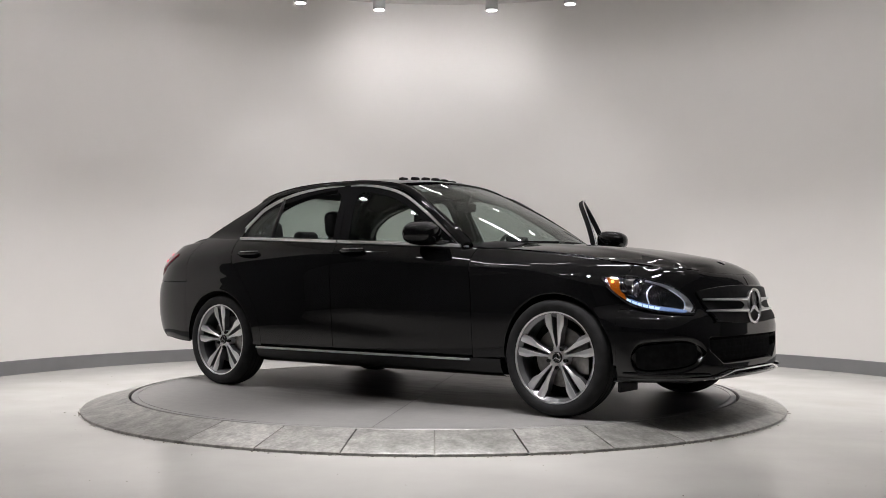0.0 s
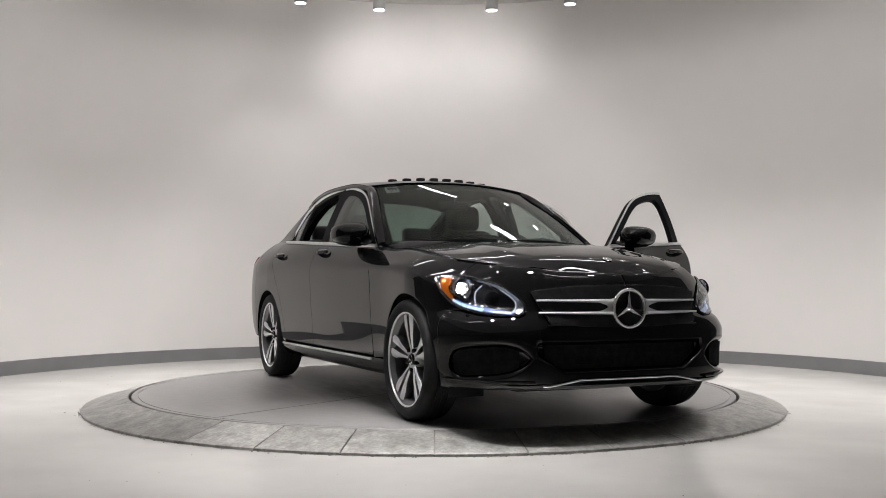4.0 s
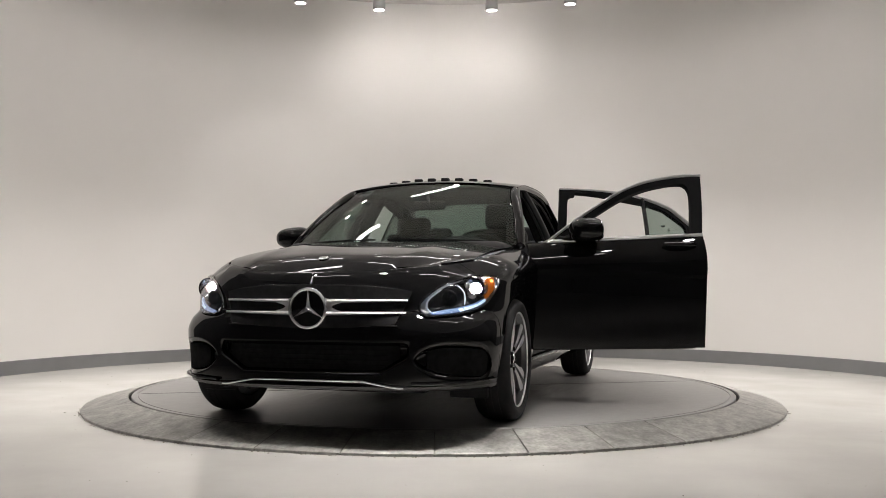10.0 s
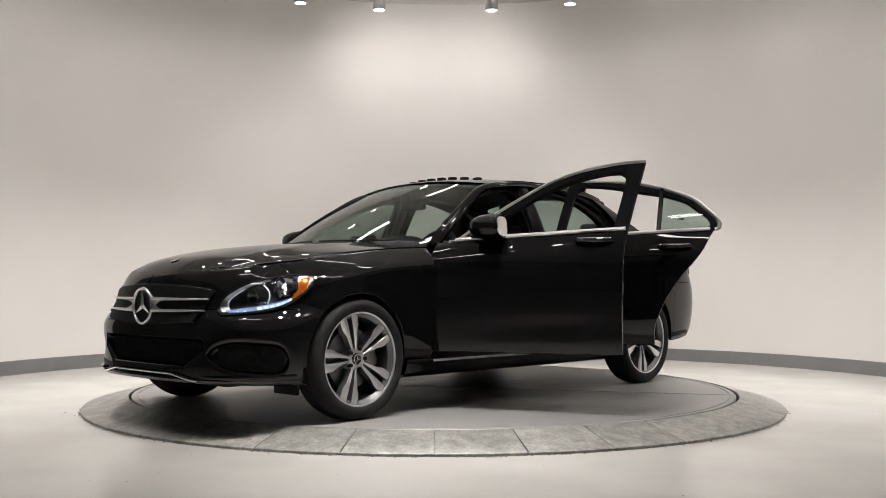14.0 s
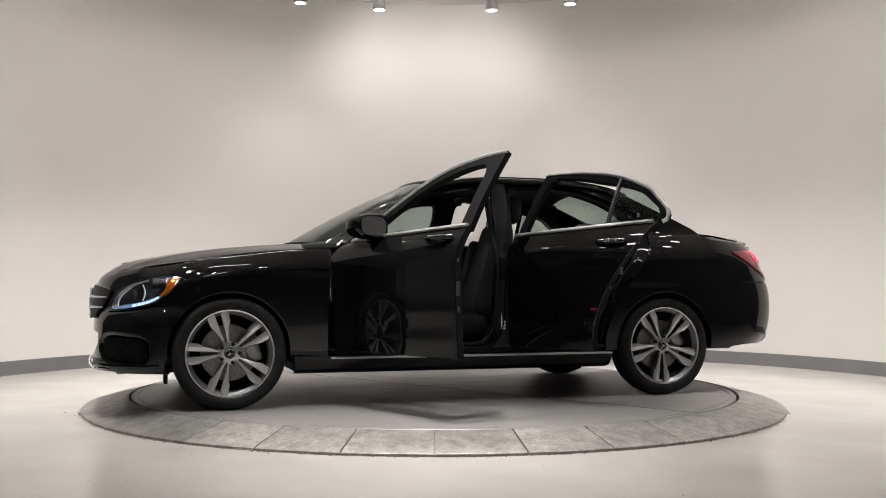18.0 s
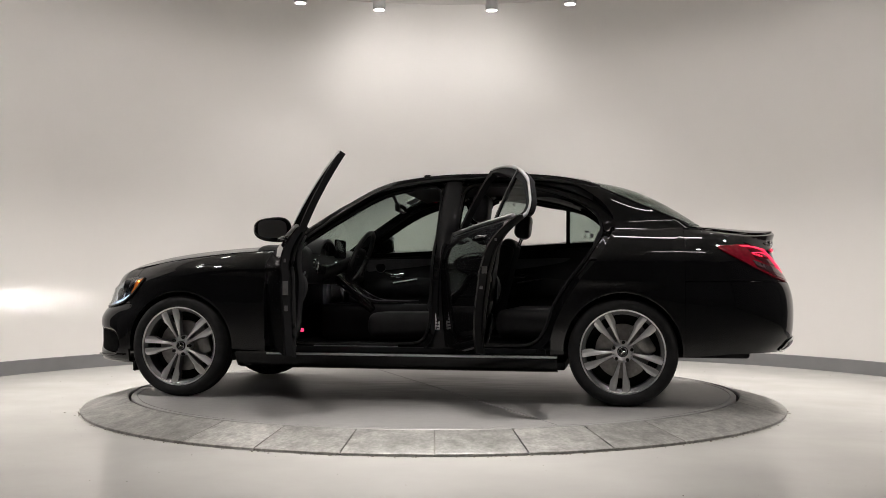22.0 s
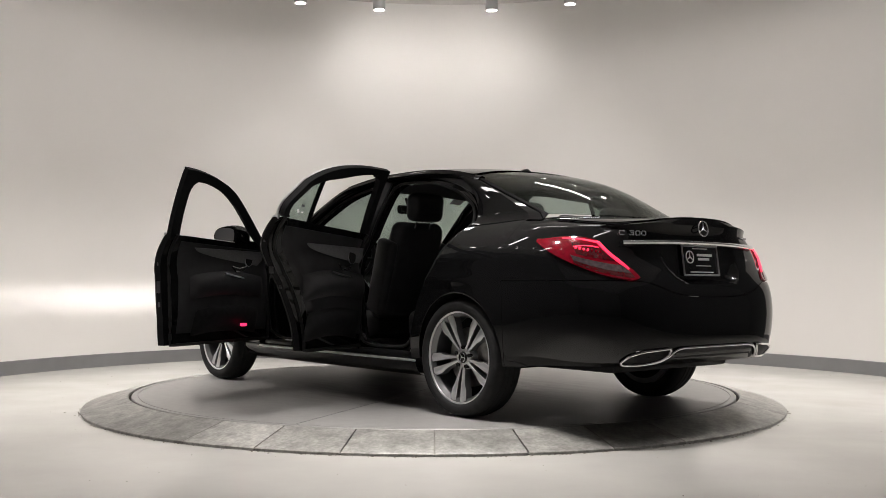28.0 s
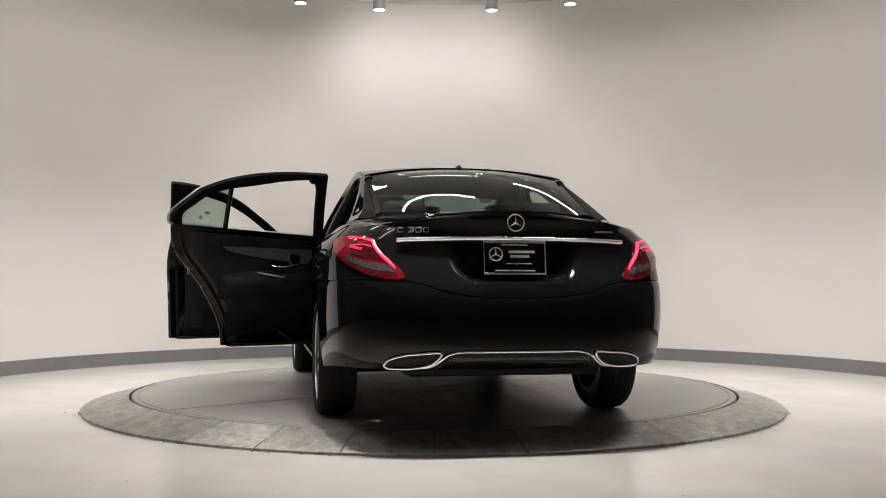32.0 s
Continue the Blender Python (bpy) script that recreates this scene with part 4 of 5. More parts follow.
# headlights
for sd in (1, -1):
    def hl(a, b, out):
        """a from the inner tip to the outer corner, b from the lower to the upper edge."""
        x = 2.088 - .398 * np.asarray(a, float)
        return front_sheet(sd, x, HLO(x) + (HHI(x) - HLO(x)) * b, out + 0 * x)
    a, b = np.meshgrid(np.linspace(0, 1, 41), np.linspace(0, 1, 15), indexing="ij")
    cs = hl(np.array(.60), np.array(.60), -.012)

    def in_slit(p):
        return math.hypot(p[1] - cs[1], p[2] - cs[2]) < .047
    dish = .006 - .055 * (1 - np.abs(2 * b - 1) ** 4) * (1 - np.abs(2 * a - 1) ** 5)
    head = part("headlight", Geo().grid(hl(a, b, dish)).cut(in_slit), HOUSING, car, "lit headlight under a clear lens", sharp=60)
    q = np.linspace(0, 1, 25)
    part("bezel", Geo().tube(np.r_[hl(q, 0 * q, .008), hl(1 - q, 1 + 0 * q, .008)], .006, 6, closed=True), GLOSSBLK, head)
    # silver brow round the inner end, and the bulb's bowl
    oa, ob_ = crv([(.03, .20), (.03, .60), (.09, .95), (.28, .965), (.52, .965)], 30), crv([(.085, .22), (.09, .50), (.14, .78), (.30, .885), (.52, .925)], 30)
    w3 = np.stack([oa + (ob_ - oa) * k for k in (0, .33, .66, 1)], 1)
    part("silver_brow", Geo().slab(hl(w3[..., 0], w3[..., 1], np.array([[.0, -.003, -.009, -.018]]) + 0 * w3[..., 0]), -.004 * sd), BROW, head, "silver lamp brow")
    # faint glow stands in for the highlight on the silver brow
    part("brow_line", Geo().tube(hl(ob_[:22, 0], ob_[:22, 1], -.014 + 0 * ob_[:22, 0]), .0032, 6), GUIDE, head, "thin glowing highlight line on the brow")
    part("daylight_strip", Geo().slab(hl(.06 + .58 * a, .05 + .13 * b, -.004), -.006 * sd), LED, head, "lit white light strip")
    for k in range(6):
        part("daylight_cell", Geo().slab(hl(.32 + .062 * k + .052 * a, .055 + .085 * b, .0), -.006 * sd), LEDHOT, head, "bright light cell")
    part("light_guide", Geo().tube(hl(.43 + .035 * np.sin(np.pi * q), .22 + .62 * q, -.016), .0035, 6), GUIDE, head, "lit curved light guide")
    part("marker_lamp", Geo().slab(hl(.68 + .13 * b + (.19 - .04 * b) * a, .06 + .74 * b, -.006), -.005 * sd), AMBER, head, "amber side marker")
    g = Geo()
    g.rbox((.016, .016, .014), tuple(hl(np.array(.87), np.array(.62), .0)), .006, seg=3)
    part("marker_bulb", g, AMBERHOT, head, "lit amber bulb")
    g = Geo().lathe([(0, -.03), (.018, -.026), (.032, -.012), (.040, .004), (.043, .002), (.034, -.016), (.0, -.036)], 28, "x")
    c = hl(np.array(.30), np.array(.50), -.020)
    part("dim_bowl", g.moved(pose(*c)), HOUSING, head)
    c = hl(np.array(.60), np.array(.60), -.012)
    g = Geo().lathe([(.034, -.060), (.040, -.054), (.050, -.046), (.052, -.048), (.042, -.062)], 32, "x")
    part("collar", Geo().lathe([(.0525, -.064), (.0525, .010), (.055, .012), (.056, -.064)], 32, "x").moved(pose(*c)), GLOSSBLK, head)
    part("reflector_ring", Geo().lathe([(.0525, -.002), (.044, -.010), (.031, -.018), (.031, -.022), (.0525, -.012)], 36, "x").moved(pose(*c)), REFLECTOR, head, "bright reflector ring")
    part("lit_bowl", g.moved(pose(*c)), BOWLLIT, head, "glowing reflector bowl")
    # louvred lamp that throws a flat beam forward
    g = Geo()
    for k in range(10):
        g.rbox((.055, .068, .0008), (-.046, 0, -.0252 + .0056 * k), 0)
    for dy in (.0345, -.0345):
        g.rbox((.085, .003, .056), (-.054, dy, 0), 0)
    for dz in (.0272, -.0272):
        g.rbox((.085, .07, .003), (-.054, 0, dz), 0)
    part("beam_shroud", g.moved(pose(*c, 0, 3.2, 0)), DARKGAP, head)
    g = Geo()
    g.rbox((.004, .064, .050), (-.092, 0, 0), 0)
    part("beam_source", g.moved(pose(*c, 0, 3.2, 0)), BEAM, head, "bright white lamp")
    part("lens", Geo().slab(hl(a, b, .012 + .010 * np.sin(np.pi * a) * np.sin(np.pi * b)), -.003 * sd), LENS, head, "clear lens", shadow=False)

# roof, glass, pillars
ZDLO = spl([(.70, .962), (.55, 1.07), (.35, 1.20), (.12, 1.325), (-.1, 1.388), (-.38, 1.418), (-.7, 1.408), (-.95, 1.372), (-1.15, 1.31), (-1.30, 1.23), (-1.37, 1.165), (-1.40, 1.10), (-1.405, 1.07)])
T = np.linspace(-1, 1, 41)
ZR = spl([(.72, .975), (.55, 1.10), (.35, 1.235), (.12, 1.365), (-.1, 1.41), (-.38, 1.432), (-.8, 1.427), (-1.1, 1.394), (-1.34, 1.332), (-1.55, 1.24), (-1.82, 1.11)])
xf, xr_ = .13 - .07 * T ** 2, -1.17 - .06 * T ** 2
s = np.linspace(0, 1, 34)[:, None]
rx = xf + (xr_ - xf) * s
yr = Gl(rx, ZR(rx)) + .008
ry = T * yr
rz = ZROOF(rx) - (ZROOF(rx) - ZR(rx)) * np.abs(T) ** 2.3
part("roof", Geo().slab(np.stack([rx, ry, rz], -1), .012), PAINT, car)
part("headliner", Geo().slab(np.stack([rx, ry * .97, rz - .035], -1), .01), HEADLINER, car)
RF, RB = np.stack([rx[0], ry[0], rz[0]], -1), np.stack([rx[-1], ry[-1], rz[-1]], -1)


def screen(top, base, bulge, sides=0, n=16):
    v = np.linspace(0, 1, n)[:, None, None]
    P = base[None] * (1 - v) + top[None] * v
    cross = (1 - sides * np.abs(np.linspace(-1, 1, P.shape[1])) ** 3)[None, :, None]
    return P + bulge * np.sin(np.pi * v) * cross * np.array([[[0, 0, 1.0]]])


base = np.stack([0.98 - .23 * np.abs(T) ** 2.2, T * .735, .99 - .02 * T ** 2], -1)
WS = screen(RF * [1, .96, 1] + [.01, 0, -.004], base, .022)
part("windscreen", Geo().slab(WS, .004), WGLASS, car, "windscreen", shadow=False)
part("cowl", Geo().tube((base + [.02, 0, -.018])[3:-3], .020, 8, flat=.6), PLASTIC, car)
for y0, y1 in ((.55, -.02), (-.10, -.62)):
    wy = np.linspace(y0, y1, 12)
    w = np.stack([.975 - .23 * np.abs(wy / .735) ** 2.2, wy, 1.002 - .02 * (wy / .735) ** 2], 1)
    part("wiper", Geo().tube(w, .006, 6), PLASTIC, car)
base2 = np.stack([-1.93 + .11 * np.abs(T) ** 2.2, T * .585, 1.114 - .004 * T ** 2], -1)
RW = screen(RB * [1, .96, 1] + [-.006, 0, .001], base2, .063, 1.0)
part("rear_window", Geo().slab(RW, -.004), WGLASS, car, "rear window", shadow=False)
for sd in (1, -1):
    # long roof rail from the front pillar over the doors to the rear pillar
    x = np.linspace(.72, -1.28, 60)
    P = np.stack([x, sd * (Gl(x, ZR(x)) - .012), ZR(x) - .012], 1)
    rail = np.linspace(.036, .03, 60)
    part("roof_rail", Geo().tube(P, rail, 10, flat=.8), PAINT, car)
    e0 = WS[:, -1 if sd > 0 else 0]
    part("front_pillar", Geo().slab(np.stack([crv(e0, 16), crv(P[np.argsort(P[:, 2])][P[np.argsort(P[:, 2])][:, 0] > .1] + [0, 0, .012], 16)], 1), .02 * sd), PAINT, car)
    # rear pillar skin between belt, window tip and rear window
    bx = np.linspace(-1.375, -1.83, 16)
    bot = np.stack([bx, ZBELT(bx) - .004], 1)
    gl_ = crv(RW[:, -1 if sd > 0 else 0], 16)
    corner = RB[-1 if sd > 0 else 0]
    e2 = gl_ + np.array([0, sd * .022, -.006])
    e2[0] = (-1.83, sd * .632, ZBELT(-1.83) - .002)
    e2[-1] = corner
    fr = crv([(-1.375, ZBELT(-1.375) - .004), (-1.37, 1.14), (-1.30, 1.245), (-1.18, 1.335), (-1.06, float(ZR(-1.06)))], 16)
    L3 = np.stack([fr[:, 0], sd * (Gl(fr[:, 0], fr[:, 1]) + .008), fr[:, 1]], 1)
    B3 = np.stack([bot[:, 0], sd * seam_y(bot[:, 0]), bot[:, 1]], 1)
    B3[-1], L3[0] = e2[0], B3[0]
    tx = np.linspace(-1.06, corner[0], 16)
    T3 = np.stack([tx, sd * (Gl(tx, ZR(tx)) + .008), ZR(tx)], 1)
    T3[-1], L3[-1] = corner, T3[0]
    CP = coons(B3, T3, L3, e2)
    u_, v_ = np.linspace(0, 1, CP.shape[0])[:, None], np.linspace(0, 1, CP.shape[1])[None, :]
    CP[..., 1] += sd * .004 * np.sin(np.pi * u_) * np.sin(np.pi * v_)
    part("rear_pillar", Geo().slab(CP, .012 * sd), PAINT, car)
    part("window_surround", Geo().slab(np.stack([e2, gl_], 1), .006 * sd), EDGEBLK, car)
    hx_ = np.linspace(.16, -1.24, 40)
    lo = np.minimum(ZDLO(hx_) - .004, ZR(hx_) - .01)
    H3 = np.stack([np.stack([hx_, sd * (Gl(hx_, z) - .022), z], 1) for z in (lo, (lo + ZR(hx_)) / 2, ZR(hx_) - .004)], 1)
    part("door_header", Geo().slab(H3, .01), JAMB, car)
    # middle pillar
    zz = np.linspace(.32, 1.40, 14)
    P = np.stack([-.30 - .05 * (zz - .3) * .8, sd * (np.where(zz < 1.0, S(-.3, np.minimum(zz, 1.0)) - .075, Gl(-.33, zz) - .04)), zz], 1)
    part("middle_pillar", Geo().tube(P, np.linspace(.085, .055, 14), 10, flat=.4, up=(0, 1, 0)), JAMB, car)

g = Geo()
g.rbox((.03, .004, .11), (-.285, .838, .50), .001)
part("jamb_label", g, PAPER, car, "white label on the door pillar")
g = Geo()
for k in range(5):
    g.rbox((.022, .002, .006), (-.285, .8415, .46 + .02 * k), 0)
part("label_bar", g, INK, car, "dark printed bars")
# sunroof deflector and roof aerial
x0 = -.08
yy = np.linspace(-.37, .37, 25)
part("roof_deflector", Geo().tube(np.stack([x0 - .05 * (yy / .37) ** 2, yy, ZROOF(x0) + .008 - .02 * (yy / .37) ** 2], 1), .008, 6), PLASTIC, car)
for k in range(8):
    y = -.35 + .1 * k
    g = Geo()
    g.rbox((.042, .058, .022), (0, 0, 0), .008)
    part("deflector_bead", g.moved(pose(x0 - .05 * (y / .37) ** 2, y, float(ZROOF(x0)) + .021 - .02 * (y / .37) ** 2)), SEAL, car)
k0, k1 = 7, 21
part("sunroof", Geo().slab(np.stack([rx, ry, rz + .005], -1)[k0:k1, 8:33], .004), GLOSSBLK, car, "dark glass sunroof panel")
g = Geo()
g.rbox((.12, .05, .035), (-1.05, 0, 1.452), .012, taper=(.4, .4))
part("roof_aerial", g, PAINT, car)


# ---- doors ----
HINGE_F, HINGE_R = (.803, .846), (-.35, .87)


def door(front, sd, opened):
    hx, hy = HINGE_F if front else HINGE_R
    if front:
        rear = crv([(-.286, .314), (-.288, .6), (-.293, .8), (-.303, ZBELT(-.3))], 20)
        fore = crv([(.84, .314), (.84, .6), (.83, .8), (.815, float(ZBELT(.815)))], 20)
    else:
        rear = crv([(-.985, .314), (-.99, .42), (-1.045, .57), (-1.15, .74), (-1.28, .90), (-1.36, float(ZBELT(-1.36)))], 20)
        fore = crv([(-.290, .314), (-.292, .6), (-.297, .8), (-.307, ZBELT(-.31))], 20)
    bot = line2(fore[0], rear[0], 26)
    tx = np.linspace(fore[-1][0], rear[-1][0], 26)
    top = np.stack([tx, ZBELT(tx)], 1)
    P = coons(bot, top, fore, rear)
    out = side_sheet(P, sd)
    inn = out.copy()
    u_ = np.linspace(0, 1, 26)[:, None]
    inn[..., 1] -= sd * (.048 + .092 * np.sin(np.pi * np.clip((P[..., 1] - .30) / .80, 0, 1)) * ramp(u_ / .14) * ramp((1 - u_) / .14))
    M = Matrix.Translation((-hx, -sd * hy, 0))
    g = Geo()
    g.grid(out)
    g.grid(inn)
    edge = Geo()
    for A_, C_ in ((out[0], inn[0]), (out[-1], inn[-1]), (out[:, 0], inn[:, 0]), (out[:, -1], inn[:, -1])):
        g.grid(np.stack([A_, A_ * .8 + C_ * .2], 0))
        edge.grid(np.stack([A_ * .8 + C_ * .2, C_], 0))
    d = part("front_door" if front else "rear_door", g.moved(M), PAINT, car, ("open " if opened else "closed ") + "black door")
    d.matrix_basis = pose(hx, sd * hy, (0.028 if front else 0.030) if opened else 0, 0, 0, -sd * opened)
    part("door_edge", edge.moved(M), EDGEBLK, d)
    # inner trim panel
    tr = inn[2:-2, 2:-1].copy()
    tr[..., 1] -= sd * .006
    part("door_trim", Geo().slab(tr, -.01 * sd).moved(M), LEATHER, d, "black door lining")
    def lining(x, z, out=.012):
        return np.stack(np.broadcast_arrays(x, sd * (S(x, z) - (.055 + .085 * np.sin(np.pi * np.clip((z - .30) / .80, 0, 1))) - out), z), -1)
    xh, xt = (.62, -.10) if front else (-.40, -1.02)
    a, b = np.meshgrid(np.linspace(0, 1, 19), np.linspace(0, 1, 6), indexing="ij")
    wide = .092 * np.clip(1 - a, 0, 1) ** .55 * np.clip(a * 14 + .55, 0, 1) + .006
    zt_ = .925 + .01 * a
    part("trim_strip", Geo().slab(lining(xh + (xt - xh) * a, zt_ - wide * (1 - b)), .006 * sd).moved(M), SILVER_TRIM, d, "brushed metal trim strip")
    def moulded(z0, z1, deep, x0, x1):
        u, v = np.meshgrid(np.linspace(0, 1, 25), np.linspace(0, 1, 13), indexing="ij")
        bulge = np.sin(np.pi * v) ** .6 * np.clip(np.sin(np.pi * u), 0, 1) ** .35
        zz_ = z0 + (z1 - z0) * v + .03 * np.sin(np.pi * u)
        return Geo().slab(lining(x0 + (x1 - x0) * u, zz_, -.004 + deep * bulge), .006 * sd)
    part("armrest", moulded(.60, .755, .050, xh + .02, xt - .03).moved(M), LEATHER, d)
    k = xh + (xt - xh) * .38
    hq = np.array([(k + .09, .822), (k + .02, .807), (k - .06, .817), (k - .03, .785), (k + .05, .790)])
    part("inner_handle", Geo().tube(lining(hq[:, 0], hq[:, 1], .030), .005, 6, closed=True).moved(M), CHROME, d, "chrome inner handle")
    hq = np.linspace(k + .02, k - .17, 8)
    part("pull_trim", Geo().tube(lining(hq, .742 + .03 * np.linspace(0, 1, 8), .05), .006, 6).moved(M), SATIN, d, "satin pull trim")
    g = Geo().lathe([(0, .010), (.036, .010), (.040, .004), (.040, -.004), (0, -.004)], 24, "y")
    xs_ = xh + (xt - xh) * .20
    ps = lining(np.array(xs_), np.array(.866), .016)
    part("speaker", g.moved(M @ Matrix.Translation(ps)), PLASTIC, d, "round black speaker cover")
    g = Geo()
    an = np.linspace(0, 2 * np.pi, 29)[:-1]
    g.tube(np.stack([.041 * np.cos(an), np.zeros(28), .041 * np.sin(an)], 1) + ps, .003, 5, closed=True, up=(0, 1, 0))
    part("speaker_ring", g.moved(M), SATIN, d, "thin silver ring")
    part("door_pocket", moulded(.365, .53, .036, xh - .01, xt + .03).moved(M), PLASTIC, d)
    part("door_seal", Geo().tube(np.r_[inn[1, ::-1][:-1], inn[1:-1, 0], inn[-2, 1:]] - [0, sd * .008, 0], .011, 6).moved(M), SEAL, d)
    if front and sd > 0:
        g = Geo()
        g.rbox((.045, .03, .02), (.375, sd * (S(.375, .44) - .165), .425), .006)
        part("door_lamp", g.moved(M), WARN, d, "lit red door lamp")
    # latch on the rear edge
    ke = 10 if front else 12
    for zk, sz in ((0, (.006, .03, .075)), (-3, (.006, .018, .03)), (4, (.005, .012, .02))):
        g = Geo()
        pe = out[-1, ke + zk] * .45 + inn[-1, ke + zk] * .55
        g.rbox(sz, tuple(pe + [.001, 0, 0]), .002)
        part("latch", g.moved(M), LATCH, d, "metal door latch")
    # window frame: a band inside the outline
    if front:
        ux = np.r_[np.linspace(.745, .12, 18), np.linspace(.06, -.385, 16)]
        up = np.stack([ux, ZDLO(ux)], 1)
        pil = line2((-.385, float(ZDLO(-.385))), (-.303, float(ZBELT(-.3)) - .02), 13)[1:]
        ctl = [(.66, float(ZBELT(.66)) - .02)] + [(x_, float(ZDLO(x_)) - w_) for x_, w_ in ((.50, .062), (.35, .060), (.2, .058), (.06, .055), (-.08, .052), (-.18, .052))]
        i1, i2 = crv(ctl + [(-.245, 1.352), (-.272, 1.334)], 34), crv([(-.272, 1.334), (-.282, 1.30), (-.271, 1.22), (-.222, float(ZBELT(-.22)) - .02)], 13)[1:]
        up, inner = np.r_[up, pil], np.r_[i1, i2]
    else:
        t_ = np.linspace(0, 1, 34)
        up = np.r_[np.stack([-.385 - .965 * t_[:30], ZDLO(-.385 - .965 * t_[:30])], 1), [(-1.372, 1.15), (-1.392, 1.11), (-1.388, 1.08), (-1.365, 1.068)]]
        cen = np.array([-.85, 1.14])
        inner = up + (cen - up) / np.linalg.norm(cen - up, axis=1, keepdims=True) * .058
        pil = line2((-.385, float(ZDLO(-.385))), (-.307, float(ZBELT(-.3)) - .02), 13)[:0:-1]
        pin = crv([(-.365, float(ZBELT(-.36)) - .02), (-.405, 1.20), (-.428, 1.315), (-.442, 1.345)], 12)
        inner[0], inner[1] = (-.462, 1.360), (-.490, 1.364)
        up, inner = np.r_[pil, up], np.r_[pin, inner]
    for pa, pb in ((up, inner),):
        Q = np.stack([pa, (pa + pb) / 2, pb], 1)
        P3 = side_sheet(Q, sd, lambda x, z: Gl(x, z) - .002)
        part("window_frame", Geo().slab(P3, .035 * -sd).moved(M), EDGEBLK, d)
    cr = up[:34] if front else up[12:]
    F = np.stack([cr[:, 0], sd * (Gl(cr[:, 0], cr[:, 1]) + .005), cr[:, 1] - .007], 1)
    part("window_trim", Geo().tube(F, np.linspace(.009, .010, len(F)) if front else np.interp(np.arange(len(F)), [0, 8, 16, 28, 33], [.004, .007, .011, .015, .013]), 10, flat=.4, up=(0, 1, 0)).moved(M), BRIGHTTRIM, d, "chrome window trim")
    bx = np.linspace(.70, -.30, 24) if front else np.linspace(-.312, -1.335, 24)
    F = np.stack([bx, sd * (seam_y(bx) + .004), ZBELT(bx) + .004], 1)
    part("belt_trim", Geo().tube(F, .0125, 8, flat=.9).moved(M), BRIGHTTRIM, d, "chrome belt strip")
    # glass
    if not front:
        zz = np.linspace(float(ZBELT(-1.05)), float(ZDLO(-1.0)) - .015, 8)
        F = np.stack([-1.005 - .010 * np.linspace(0, 1, 8), sd * (Gl(-1.01, zz) - .006), zz], 1)
        part("window_bar", Geo().tube(F, .016, 8, flat=.7).moved(M), GLOSSBLK, d)
        gx = np.linspace(-1.008, -1.355, 14)
        v = np.linspace(0, 1, 6)[None, :]
        z = ZBELT(gx)[:, None] + (np.maximum(ZDLO(gx) - .015, ZBELT(gx) + .004) - ZBELT(gx))[:, None] * v
        part("quarter_glass", Geo().slab(side_sheet(np.stack([np.broadcast_to(gx[:, None], z.shape), z], -1), sd, lambda x, z: Gl(x, z) - .008), .004).moved(M), GLASS, d, "tinted quarter glass", shadow=False)
        for dx, z_, w_, h_, mt in ((-.09, 1.135, .030, .014, INK), (-.13, 1.105, .018, .022, PAPER), (-.075, 1.10, .016, .008, PAPER)):
            x_ = -1.06 + dx
            g = Geo()
            g.rbox((w_, .002, h_), (x_, sd * (float(Gl(x_, z_)) - .016), z_), 0)
            part("glass_label", g.moved(M), mt, d, "small printed glass label")
    if front and not opened:
        gx = np.linspace(.68, -.345, 20)
        v = np.linspace(0, 1, 10)[None, :]
        z = ZBELT(gx)[:, None] + (np.maximum(ZDLO(gx) - .015, ZBELT(gx) + .004) - ZBELT(gx))[:, None] * v
        part("window_glass", Geo().slab(side_sheet(np.stack([np.broadcast_to(gx[:, None], z.shape), z], -1), sd, lambda x, z: Gl(x, z) - .008), .004).moved(M), GLASS, d, "tinted side window", shadow=False)
    # outer handle
    hx0 = -.13 if front else -1.12
    g = Geo()
    q = np.linspace(-.105, .105, 13)
    g.tube(np.stack([hx0 + q, sd * (S(hx0, .947) + .012 + .022 * (1 - (q / .105) ** 2)), .947 + 0 * q], 1), .013 * (1.05 - .4 * (q / .105) ** 4), 8, flat=1.0)
    part("handle", g.moved(M), PAINT, d, "black door handle")
    g = Geo()
    g.tube(np.stack([hx0 + q * .9, sd * (S(hx0, .958) + .010 + .024 * (1 - (q / .105) ** 2)), .961 + 0 * q], 1), .004, 6)
    part("handle_trim", g.moved(M), CHROME, d, "chrome handle strip")
    if front:
        # wing mirror
        g = Geo()
        u_, v_ = np.meshgrid(np.linspace(0, 2 * np.pi, 33)[:-1], np.linspace(-np.pi / 2, np.pi / 2, 17), indexing="ij")

        def pw(c, e):
            return np.sign(c) * np.abs(c) ** e
        cap = np.stack([.116 * pw(np.cos(v_), .8) * pw(np.cos(u_), .8), .114 * pw(np.sin(v_), .68), .074 * pw(np.cos(v_), .75) * pw(np.sin(u_), .8)], -1)
        cap[..., 0] = np.maximum(cap[..., 0], -.066 - sd * .06 * cap[..., 1] + .08 * cap[..., 2])
        cap[..., 2] *= 1 - .16 * sd * cap[..., 1] / .128
        cap[..., 2] += .05 * np.maximum(cap[..., 0], 0) * -1
        mx = .462
        MM = M @ Matrix.Translation((mx, sd * .872, 1.034 if opened else 1.044)) @ Euler((0, 0, -sd * .12)).to_matrix().to_4x4()
        g.grid(cap, close_u=True)
        part("mirror", g.moved(MM), PAINT, d, "black wing mirror", sharp=50)
        an = np.linspace(0, 2 * np.pi, 41)[:-1]
        pane = Geo()
